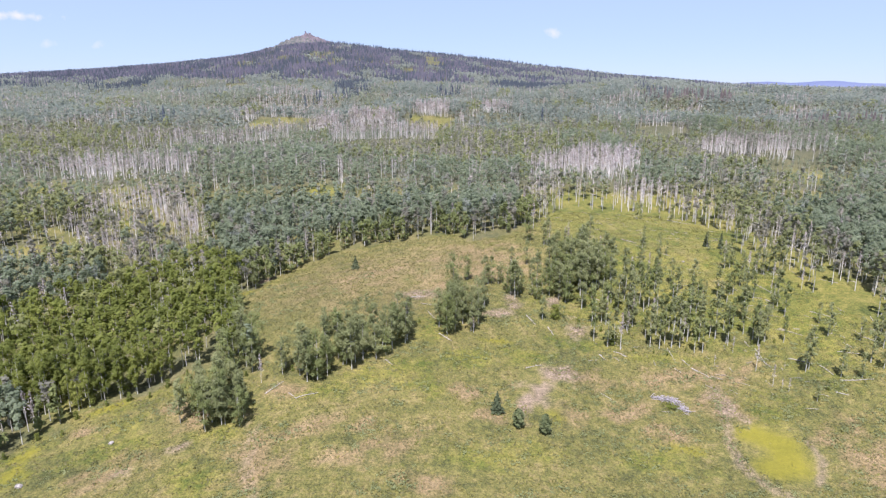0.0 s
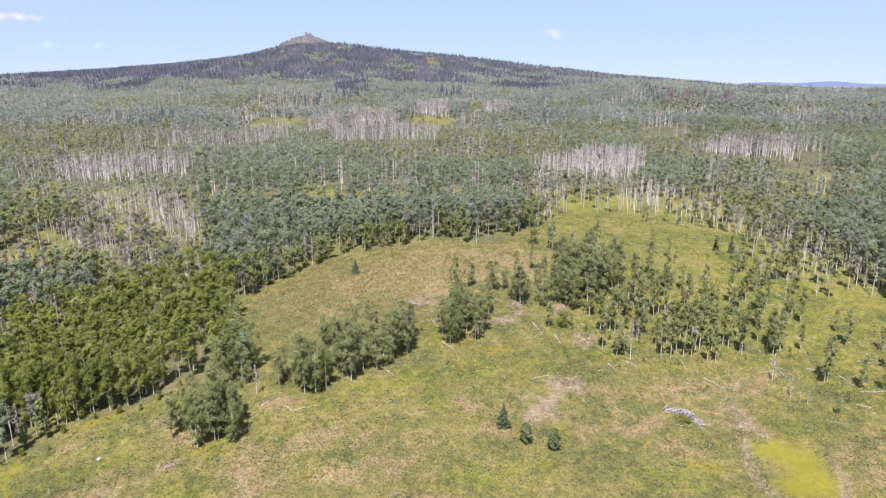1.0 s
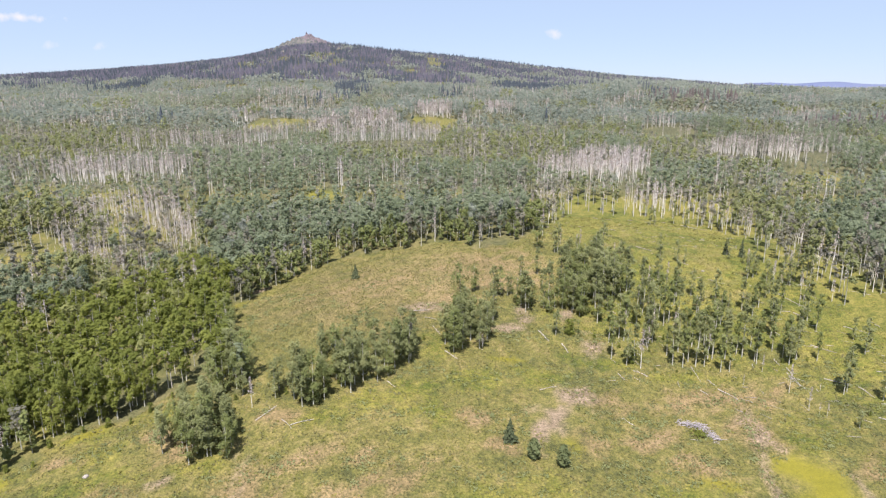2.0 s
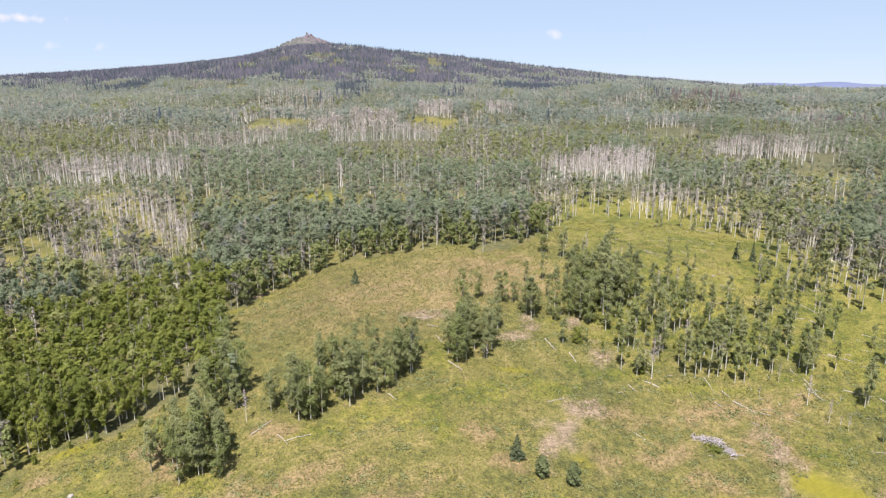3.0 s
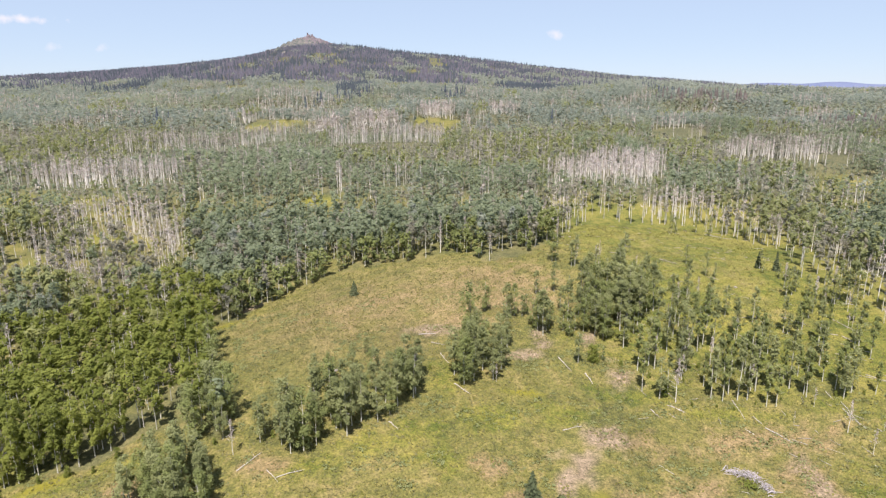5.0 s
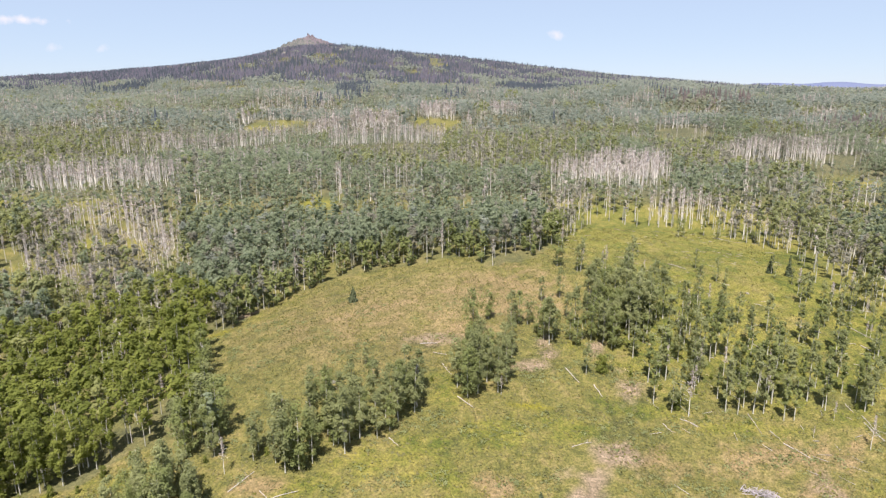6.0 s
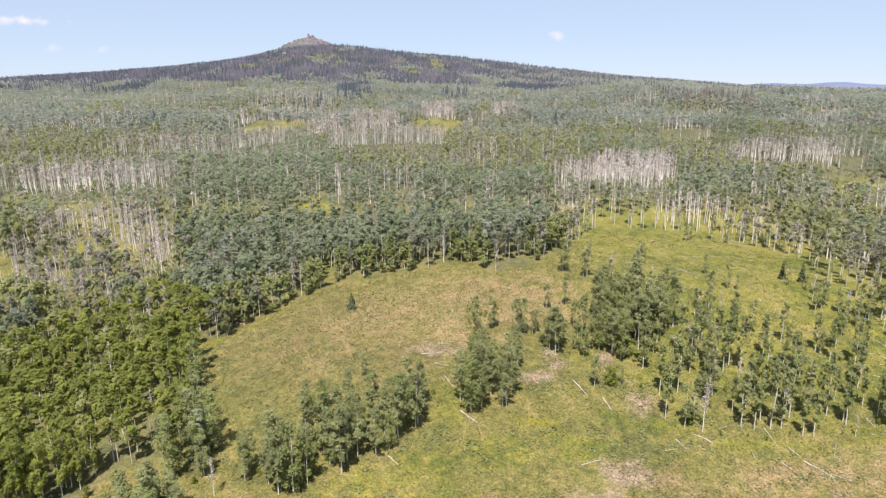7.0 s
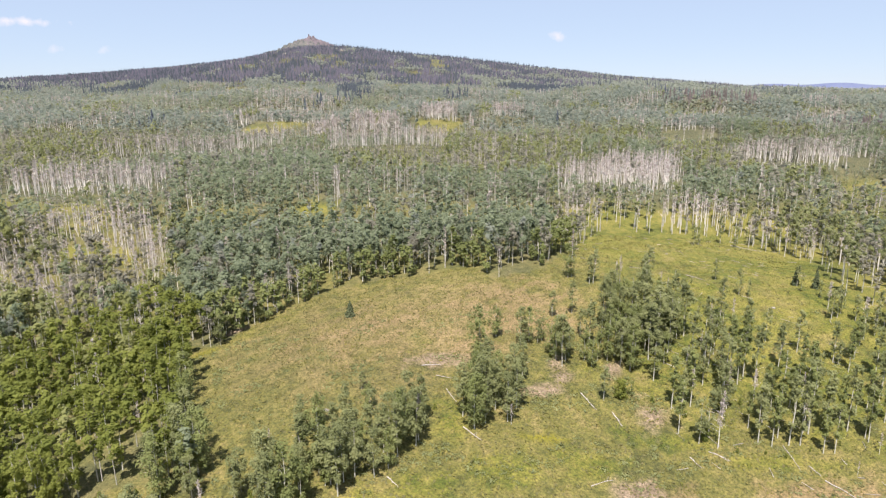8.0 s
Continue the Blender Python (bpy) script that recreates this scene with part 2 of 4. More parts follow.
def near_line(x, y, pts):
    d = np.full(np.shape(x), 1e9)
    for (ax, ay), (bx, by) in zip(pts, pts[1:]):
        t = np.clip(((x - ax) * (bx - ax) + (y - ay) * (by - ay)) / ((bx - ax) ** 2 + (by - ay) ** 2), 0, 1)
        d = np.minimum(d, np.hypot(x - ax - t * (bx - ax), y - ay - t * (by - ay)))
    return d


# ---------- terrain ----------
RISE_Y = (-400, 40, 90, 130, 200, 300, 450, 600, 800, 1000, 1500, 2200, 4900)
RISE_Z = (-4, -3, -1, 4, 12, 14, 19, 24, 43, 49, 50, 49, 40)
KNOLL_X, KNOLL_Y = (-90, -40, 10, 60, 110), (110, 150, 195, 245)
KNOLL_H = (-3.4, 1.1, -0.8, -2.1, 1.2, -4.0, 3.5, 0.9, -3.8, 1.9, -4.7, -2.5, 2.2, 1.0, 2.5, -1.3, -1.7, 1.7, 1.8, -2.0)
RIDGE_X = (-4900, -2700, -2024, -1763, -1503, -1244, -985, -817, -726, -623, -534, -419, -215, 41, 247, 557, 816, 973, 1078, 1183, 1600, 4900)
RIDGE_Z = (30, 60, 90, 109, 128, 148, 176, 196, 217, 248, 252, 243, 218, 195, 170, 131, 99, 78, 63, 51, 45, 45)


# rounded banks among the woods: middle, half width, height
BANKS = [(-45, 515, 65, 5.5), (-70, 665, 45, 5), (-180, 690, 60, 6), (-208, 462, 45, 5), (-150, 545, 55, 4), (-10, 735, 50, 6), (64, 765, 45, 6), (195, 590, 55, 6),
         (225, 470, 70, 5), (20, 445, 45, 4), (-190, 900, 90, 7), (270, 590, 60, 5), (310, 840, 90, 7), (-340, 660, 110, 5), (-60, 1000, 150, 7), (120, 930, 110, 6)]


def terrain(x, y):
    x, y = np.asarray(x, float), np.asarray(y, float)
    z = 0.0
    for k in (-1, -0.5, 0, 0.5, 1):
        z = z + np.interp(y + k * (10 + 0.08 * np.abs(y)), RISE_Y, RISE_Z) / 5
    n = 0
    for cy in KNOLL_Y:
        for cx in KNOLL_X:
            z = z + KNOLL_H[n] * np.exp(-((x - cx) ** 2 + (y - cy) ** 2) / 2048)
            n += 1
    z = z + np.clip((y - 50) / 20, 0, 1) * np.clip((300 - y) / 30, 0, 1) * (0.10 * waves(x, y, 3.2, 8) + 0.22 * waves(x, y, 9, 9))
    step_up, fall = np.clip((y - 262) / 45, 0, 1), np.clip((y - 330) / 270, 0, 1)
    z = z + 6.5 * step_up ** 2 * (3 - 2 * step_up) * (1 - fall ** 2 * (3 - 2 * fall))
    z = z - 8 * np.exp(-((x - 215) ** 2 + (y - 372) ** 2) / 4050)
    far = np.clip((y - 330) / 500, 0, 1)
    z = z + far * (3.5 * waves(x, y, 130, 3) + 2 * waves(x, y, 300, 4) * np.clip((y - 600) / 600, 0, 1))
    for cx, cy, rx, h in BANKS:
        u = ((x - cx) / rx) ** 2
        z = z + h * (np.exp(-u - ((y - cy) / (0.07 * cy)) ** 2) - 0.9 * np.exp(-u - ((y - 0.84 * cy) / (0.09 * cy)) ** 2))
    z = z + 7 * waves(x * 0.55, y, 120, 6) * np.clip((y - 700) / 300, 0, 1) * np.clip((1600 - y) / 400, 0, 1)
    s = np.clip((y - 1150) / 1850, 0, 1)
    s = (0.45 * s + 0.55 * s * s * (3 - 2 * s)) * np.clip((4700 - y) / 1500, 0, 1)
    ridge = np.interp(x, RIDGE_X, RIDGE_Z)
    z = z + (ridge - z) * s
    z = z + 4 * waves(x, y, 170, 5) * s * np.clip((2800 - y) / 500, 0, 1)
    z = z - 3.6 * np.clip((x / np.maximum(y, 50) - 0.38) / 0.06, 0, 1) * np.clip((y - 800) / 250, 0, 1)
    return z


MEADOW = [(-85, 107), (-82, 114), (-77, 115), (-78, 121), (-71, 125), (-64, 125), (-61, 129), (-58, 133), (-49, 132), (-41, 128), (-47, 139), (-56, 163),
          (-67, 188), (-59, 186), (-55, 195), (-48, 204), (-37, 217), (-21, 223), (-8, 220), (3, 226), (9, 212), (23, 218), (34, 236), (53, 268),
          (67, 266), (84, 267), (94, 259), (102, 247), (106, 229), (98, 206), (95, 190), (99, 180), (103, 168), (106, 156), (112, 147), (125, 138),
          (400, 60), (400, -400), (-400, -400), (-400, 60), (-110, 95)]
CLEARINGS = [
    [(-140, 203), (-130, 214), (-134, 226), (-148, 222), (-165, 205)],
    [(163, 320), (200, 338), (240, 362), (258, 390), (231, 402), (198, 386)],
    [(-190, 628), (-114, 664), (-118, 702), (-198, 678)],
    [(-188, 1210), (-120, 1204), (-130, 1310), (-192, 1303)],
    [(-36, 648), (8, 644), (8, 695), (-38, 698)],
    [(-458, 1377), (-418, 1403), (-441, 1481), (-483, 1454)],
]
GLADES = [
    [(-152, 294), (-132, 300), (-140, 326), (-166, 318)],
    [(-194, 288), (-172, 296), (-186, 322), (-210, 315)],
    [(-128, 240), (-106, 245), (-112, 260), (-134, 257)],
    [(-64, 290), (-45, 292), (-48, 312), (-62, 312)],
    [(-32, 300), (-16, 304), (-18, 322), (-32, 322)],
    [(150, 268), (166, 262), (180, 286), (160, 292)],
]
DEAD_GROVES = [
    [(44, 322), (66, 316), (90, 311), (112, 362), (118, 392), (84, 388), (49, 345)],
    [(-206, 320), (-177, 310), (-150, 314), (-131, 328), (-134, 352), (-169, 348), (-200, 334)],
    [(-150, 250), (-148, 270), (-134, 279), (-114, 276), (-97, 252), (-84, 222), (-93, 218), (-108, 246), (-120, 260), (-136, 263), (-142, 250)],
    [(-113, 207), (-97, 213), (-90, 206), (-102, 199)],
    [(80, 268), (100, 265), (104, 280), (84, 284)],
    [(-90, 498), (-6, 505), (-5, 528), (-86, 522)],
    [(-92, 628), (-48, 640), (-50, 685), (-96, 680)],
    [(-209, 645), (-166, 670), (-158, 692), (-204, 670)],
    [(-226, 430), (-200, 452), (-188, 476), (-220, 456)],
    [(-212, 492), (-146, 516), (-110, 590), (-98, 645), (-114, 658), (-132, 592), (-154, 538), (-210, 514)],
    [(-34, 700), (6, 698), (8, 742), (-34, 738)],
    [(46, 740), (80, 740), (82, 764), (46, 760)],
    [(170, 572), (212, 552), (220, 585), (180, 602)],
    [(180, 446), (246, 424), (270, 448), (196, 480)],
]
HALF_DEAD = [
    [(176, 448), (246, 422), (300, 470), (262, 500), (190, 492)],
    [(36, 452), (10, 448), (4, 424), (30, 424)],
    [(-225, 728), (-165, 718), (-124, 775), (-158, 991), (-246, 933), (-248, 806)],
    [(-150, 200), (-118, 196), (-92, 214), (-98, 250), (-140, 262)],
    [(-60, 298), (-42, 296), (-45, 320), (-60, 320)],
    [(-32, 306), (-14, 310), (-18, 332), (-34, 332)],
    [(-260, 318), (-205, 312), (-204, 338), (-268, 350)],
]
OLIVE_WOOD = [
    [(-34, 346), (60, 344), (98, 515), (-52, 514)],
    [(-112, 186), (-74, 200), (-98, 262), (-190, 275), (-190, 200)],
    [(-240, 345), (-165, 400), (-235, 602), (-430, 610)],
    [(120, 345), (168, 330), (210, 420), (180, 470), (120, 420)],
    [(60, 560), (150, 540), (180, 640), (60, 660)],
    [(-420, 760), (-240, 740), (-250, 860), (-460, 880)],
]
BROWN_SPRUCE = [
    [(255, 820), (354, 795), (372, 840), (265, 868)],
    [(340, 606), (430, 600), (470, 640), (346, 640)],
    [(238, 568), (298, 566), (304, 600), (240, 598)],
]
# dark spruces massed in this outline stand in for a cloud shadow
CLOUD_SHADE = [(100, 1480), (150, 1330), (205, 1180), (274, 1440), (150, 1546)]
BRIGHT = [(-125, 140), (-118, 160), (-106, 175), (-98, 190), (-84, 203), (-70, 200), (-60, 186), (-52, 163), (-44, 134), (-56, 128), (-75, 122), (-100, 118)]


OPENINGS = [(-446, 2273, 26), (-405, 2330, 22), (-342, 2040, 24), (-181, 2090, 22), (-31, 2240, 40), (-40, 2540, 60), (-575, 1950, 22), (-516, 2110, 22), (-700, 2100, 26), (-900, 2250, 30), (150, 2250, 26), (-250, 2350, 20),
            (-1200, 2300, 34), (300, 2100, 30), (-100, 1900, 24), (-620, 2420, 26)]


def opening(x, y):
    """Small grassy openings on the mountain flank."""
    hit = np.zeros(np.shape(x), bool)
    for cx, cy, r in OPENINGS:
        hit |= np.hypot((x - cx) / (0.75 * r), (y - cy) / (3.6 * r)) < 1 + 0.5 * waves(x, y, 25, 75)
    return hit


def open_wood(x, y):
    """High-crowned stands with grass below, round the upper meadow."""
    return ((x > 30) & (x < 125) & (y > 246) & (y < 288)) | ((x > 88) & (x < 120) & (y > 150) & (y < 250))


def glade(x, y):
    """Grassy gaps in the woods, 0 to 1."""
    u, w = x + 4 * waves(x, y, 8, 25), y + 4 * waves(x, y, 7, 26)
    v = np.zeros(np.shape(x))
    for g in GLADES:
        v = np.where(inside(u, w, g), 0.9, v)
    return v


def in_any(x, y, patches, ragged=0.0):
    """Inside one of the patches, whose outline frays by that many metres."""
    u, w = x + ragged * waves(x, y, 2 * ragged + 1, 27), y + ragged * waves(x, y, 2 * ragged + 1, 28)
    hit = np.zeros(np.shape(x), bool)
    for g in patches:
        hit |= inside(u, w, g)
    return hit


def wooded(x, y):
    ok = ~inside(x, y, MEADOW)
    u, v = x + 5 * waves(x, y, 9, 15), y + 9 * waves(x, y, 12, 16) * np.clip(y / 500, 0.2, 1.5)
    for c in CLEARINGS:
        ok &= ~inside(u, v, c)
    return ok


def graded(lo, hi, step, end, growth=1.085):
    core = list(np.arange(lo, hi + 0.1, step))
    up, d = [], step
    while (up[-1] if up else hi) < end:
        d = min(d * growth, 60)
        up.append((up[-1] if up else hi) + d)
    dn, d = [], step
    while (dn[-1] if dn else lo) > -end:
        d = min(d * growth, 120)
        dn.append((dn[-1] if dn else lo) - d)
    return np.array(dn[::-1] + core + up)


def build_ground():
    xs, ys = graded(-105, 115, 1.1, 4850, 1.1), graded(85, 200, 1.1, 4850, 1.1)
    gx, gy = np.meshgrid(xs, ys)
    gx, gy = gx.ravel(), gy.ravel()
    gz = terrain(gx, gy)
    nx, ny = len(xs), len(ys)
    i = (np.arange(ny - 1)[:, None] * nx + np.arange(nx - 1)).ravel()
    me = mesh_np("ground", np.stack([gx, gy, gz], 1), np.stack([i, i + 1, i + nx + 1, i + nx], 1), [GROUND])
    me.polygons.foreach_set("use_smooth", np.ones(len(me.polygons), bool))
    wob = 0.35 * waves(gx, gy, 4, 11) + 0.25 * waves(gx, gy, 1.8, 12)

    def blob(items, top=1.25):
        v = np.zeros(len(gx))
        for cx, cy, rx, ry, turn in items:
            c, s = math.cos(radians(turn)), math.sin(radians(turn))
            u, w = ((gx - cx) * c + (gy - cy) * s) / rx, (-(gx - cx) * s + (gy - cy) * c) / ry
            v = np.maximum(v, np.clip(top - 0.75 * np.hypot(u, w) + 1.2 * wob, 0, 1))
        return v

    bare = blob([(17.5, 120.5, 1.5, 4.5, -15), (21.5, 126.5, 2.2, 4.5, -32), (26.5, 132.5, 3.0, 4, -50), (34.4, 153, 2.8, 3.2, 0), (-5, 168, 5, 2.5, 10), (15, 158, 4, 1.5, 20), (19, 166, 2, 3, 0), (31, 167, 1.3, 3, -20),
                 (-57, 195, 3, 1.2, 50), (60.5, 124, 1.6, 5, 5), (-57, 98.7, 1.6, 1.8, 0), (-49.2, 105.4, 1.5, 1.8, 0)], 1.34)
    bare = np.maximum(bare, np.clip(1.25 - near_line(gx, gy, [(61.5, 131), (60.1, 124.5), (58.8, 118), (56.4, 111), (55.6, 104), (57.5, 98), (61, 93)]) / 1.2, 0, 0.62))
    bare = np.maximum(bare, np.clip(1.2 - near_line(gx, gy, [(71.3, 110.5), (70.6, 104), (67, 98.5)]) / 0.9, 0, 0.7))
    for off in (-0.75, 0.75):
        bare = np.maximum(bare, np.clip(1.1 - near_line(gx, gy, [(-30.5 + off, 88), (-32.6 + off, 93), (-34.6 + off, 98), (-35.8 + off, 104), (-36.9 + off, 111)]) / 0.6, 0, 0.42))
    dry = blob([(58, 134.5, 10, 3.6, 5), (70, 137.5, 5, 2.4, 0), (50, 134, 5, 3.5, 0), (61, 124, 3.5, 7, 0), (41, 122, 4, 3, 0), (-24.5, 110.2, 4, 2.5, 20), (-15.7, 109.5, 4, 2, 10), (-8.8, 104.3, 5, 3.2, 15), (-1.5, 96, 4, 2.5, 0), (-17, 101, 4, 2, 0),
                (5.6, 124, 3, 3, 0), (9.8, 115.8, 2.5, 2, 0), (-71.8, 113.8, 3, 1.5, 0), (27, 118.2, 2.5, 3, 0), (36.2, 119.7, 3, 2, 0), (75, 109.5, 2, 1.5, 0), (80, 100, 5, 12, 0), (-32.4, 121, 3, 2.5, 0), (-33, 101, 5, 6, 0),
                (-50, 113.5, 3.5, 4, 0), (-55.6, 117.6, 2.5, 2.5, 0), (-1, 171, 9, 4, 15), (10, 181, 10, 4, 0), (33, 132, 5, 3, 0), (10, 196, 16, 12, 0), (14, 184, 12, 6, 0), (60, 125, 4, 5, 0), (-22, 185, 12, 5, 30), (-60, 100, 5, 4, 0), (45, 113, 4, 2.5, 0)])
    hill = np.clip(1.4 - np.hypot((gx + 22) / 34, (gy - 182) / 30), 0, 1)
    dry = np.maximum(dry, hill * np.clip(0.56 + 0.34 * waves(gx, gy, 6, 17), 0, 0.85))
    lush = blob([(-26, 120.5, 6, 2.2, 30), (-16, 126, 7, 3, 35), (-8, 129.5, 5, 4, 20), (-4, 124, 6, 3, 0), (6, 136, 9, 3.5, 20), (20, 138, 7, 3, 10), (36, 147, 8, 2.5, 0), (55, 142.5, 10, 2, 0), (-70, 120.5, 9, 2.6, 18), (-57, 125, 6, 2.2, 25),
                 (-80, 106, 3, 9, 15), (60, 190, 22, 26, 0), (80, 230, 18, 26, 0), (-52, 192, 10, 3, 50), (-3, 147, 3, 6, 0), (45, 172, 14, 14, 0), (90, 150, 14, 18, 0), (50, 240, 16, 20, 0), (95, 190, 20, 30, 0), (70, 165, 14, 14, 0),
                 (100, 225, 20, 24, 0), (-42, 96, 5, 4, 0), (-45, 108, 6, 3, 0), (-62, 106, 9, 4, 10), (-66, 114, 7, 3, 10), (42, 106, 7, 4, 0), (12, 104, 9, 3, 10), (68, 121, 6, 5, 0)])
    open_floor = np.maximum(glade(gx, gy), np.where(open_wood(gx, gy), 0.8, 0))
    lush = np.maximum(lush, open_floor)
    woods = ~inside(gx, gy, MEADOW)
    lush = np.maximum(lush, np.where(woods, np.clip(0.30 + 0.3 * waves(gx, gy, 25, 14), 0, 0.8), 0))
    gold = blob([(-71, 122, 3.5, 1.0, 15), (-79, 104, 2.5, 6, 15), (12, 144.5, 4, 0.9, 0), (-60, 184, 3, 1.5, 40), (23.5, 117, 2, 1.8, 0), (47, 109, 2.5, 1.5, 0)], 1.1)
    wet = np.clip(1.5 - near_line(gx, gy, [(62, 114), (66, 110), (65, 104), (61, 102.5)]) / 3.6 + 0.25 * wob, 0, 1)
    gold = np.maximum(gold, wet)
    dry, lush = dry * (1 - wet), np.maximum(lush * (1 - wet), 0)
    gold = np.maximum(gold, np.clip(0.6 * glade(gx, gy) * (0.35 + 0.6 * waves(gx, gy, 9, 20)), 0, 0.6))
    at = me.color_attributes.new("cover", "FLOAT_COLOR", "POINT")
    at.data.foreach_set("color", np.stack([bare, lush, dry, gold], 1).astype(np.float32).ravel())
    fl = me.attributes.new("floor", "FLOAT", "POINT")
    shade = np.where(wooded(gx, gy), np.clip(0.45 + 0.25 * waves(gx, gy, 18, 19) + 0.35 * np.clip((gy - 300) / 500, 0, 1), 0.1, 1), 0)
    shade = shade * (1 - 0.9 * np.clip(open_floor, 0, 1)) * np.where(opening(gx, gy), 0.8, 1)
    shade = np.where((gy > 300) & (shade > 0) & ~opening(gx, gy), np.maximum(shade, np.where(gy > 1200, 1.0, 0.88)), shade)
    fl.data.foreach_set("value", shade.astype(np.float32))
    return tagged(new("ground", me), "rolling sunlit meadow of grass and sagebrush with bare soil patches", "ground", kind="structure")


ground = build_ground()


# ---------- plant forms ----------
def quads(rng, centres, outward, size, upness=0.7, wild=0.4, long=1.0, tri=False):
    """Small leaf clumps: a bent square at each centre, facing mostly outward and up."""
    k = len(centres)
    nrm = outward * 1.0 + np.array([0, 0, upness]) + rng.normal(0, wild, (k, 3))
    nrm /= np.linalg.norm(nrm, axis=1)[:, None] + 1e-9
    t = np.cross(nrm, rng.normal(0, 1, (k, 3)))
    t /= np.linalg.norm(t, axis=1)[:, None] + 1e-9
    b = np.cross(nrm, t) * long
    s = (size * rng.uniform(0.6, 1.35, k))[:, None] * 0.5
    if tri:
        v = np.stack([centres - t * s * 1.25 - b * s * 0.8, centres + t * s * 1.2 - b * s * 0.7, centres + t * s * (rng.uniform(-0.6, 0.6, k))[:, None] + b * s * 1.35], 1).reshape(-1, 3)
        return v, np.arange(3 * k).reshape(-1, 3)
    v = np.stack([centres - t * s - b * s * 0.7, centres + t * s * 0.8 - b * s, centres + t * s + b * s * 0.75, centres - t * s * 0.7 + b * s], 1).reshape(-1, 3)
    return v, np.arange(4 * k).reshape(-1, 4)


def tube(pts, radii, sides):
    pts, radii = np.asarray(pts, float), np.asarray(radii, float)
    ang = np.arange(sides) * 6.2832 / sides
    d = pts[-1] - pts[0]
    d = d / (np.linalg.norm(d) + 1e-9)
    u = np.cross(d, (0.31, 0.9, 0.2))
    u /= np.linalg.norm(u)
    w = np.cross(d, u)
    ring = np.cos(ang)[:, None] * u + np.sin(ang)[:, None] * w
    v = (pts[:, None] + radii[:, None, None] * ring).reshape(-1, 3)
    f = [(r * sides + i, r * sides + (i + 1) % sides, (r + 1) * sides + (i + 1) % sides, (r + 1) * sides + i) for r in range(len(pts) - 1) for i in range(sides)]
    return v, np.array(f)


def as_tris(f):
    return f if f.shape[1] == 3 else np.concatenate([f[:, [0, 1, 2]], f[:, [0, 2, 3]]])


def join(pieces):
    vs, fs, o = [], [], 0
    for v, f in pieces:
        vs.append(v)
        fs.append(f + o)
        o += len(v)
    return np.concatenate(vs), np.concatenate(fs)


def stem(rng, h, r, sides=6, limbs=6, first=0.35, sweep=1.0, thin=0.25, n=6):
    """A tapered, slightly bent trunk with limbs."""
    lean = rng.normal(0, 0.018 * h, 2)
    zs = np.linspace(0, 1, n)
    bend = rng.normal(0, 0.012 * h, (n, 2)) * zs[:, None]
    pts = np.c_[lean[0] * zs + bend[:, 0], lean[1] * zs + bend[:, 1], zs * h - 0.3 * (zs == 0)]
    out = [tube(pts, r * (1 - 0.85 * zs), sides)]
    for _ in range(limbs):
        s = rng.uniform(first, 0.92)
        p = np.array([np.interp(s, zs, pts[:, i]) for i in range(3)])
        a, ln = rng.uniform(0, 6.283), sweep * h * 0.16 * (1.25 - s)
        q = p + ln * np.array([math.cos(a), math.sin(a), rng.uniform(0.4, 1.0)])
        out.append(tube([p, (p + q) / 2 + (0, 0, -0.05), q], [r * thin, r * thin * 0.7, r * 0.06], 3))
    return join(out)


def aspen_crown(rng, h, low, width, count, size, lumps=16, lump=0.36, upness=1.1, wild=0.32):
    """Leaf clumps gathered in uneven bunches round the upper stem."""
    s = rng.uniform(0, 1, lumps) ** 0.9
    rad = width * (np.sin(np.pi * np.clip(0.12 + 0.80 * s, 0, 1)) ** 0.6) * rng.uniform(0.2, 1.0, lumps)
    a = rng.uniform(0, 6.283, lumps)
    z = low * h + s * (1 - low) * h * 0.95
    mid = np.c_[rad * np.cos(a), rad * np.sin(a), z]
    grade = rng.uniform(0.6, 1.35, lumps)
    who = rng.choice(lumps, count, p=grade / grade.sum())
    spread = rng.normal(0, 1, (count, 3))
    spread /= np.linalg.norm(spread, axis=1)[:, None] + 1e-9
    spread *= (rng.uniform(0.15, 1.1, count) ** 0.6)[:, None]
    c = mid[who] + spread * (lump * width * grade[who])[:, None] * np.array([1, 1, 1.15])
    c[:, 2] = np.minimum(c[:, 2], h * 1.02)
    out = spread + np.c_[mid[who][:, :2] / (width + 1e-9), np.zeros(count)] * 0.7
    return quads(rng, c, out, size, upness, wild, tri=True)


def spruce_crown(rng, h, width, count, size):
    s = 1 - np.sqrt(rng.uniform(0, 1, count))
    tier = np.round(s * 9 + rng.uniform(-0.5, 0.5, count)) / 9 + rng.normal(0, 0.02, count)
    r = width * (1.02 - np.clip(tier, 0, 1)) * rng.uniform(0.25, 1.0, count) ** 0.5
    a = rng.uniform(0, 6.283, count)
    r = r * (0.8 + 0.2 * np.cos(3 * a + 9 * tier) + 0.15 * np.cos(5 * a - 21 * tier))
    c = np.c_[r * np.cos(a), r * np.sin(a), 0.06 * h + np.clip(tier, 0, 1) * 0.94 * h - 0.12 * r]
    return quads(rng, c, np.c_[np.cos(a), np.sin(a), 0.4 * np.ones(count)], size, 0.6, 0.45, tri=True)


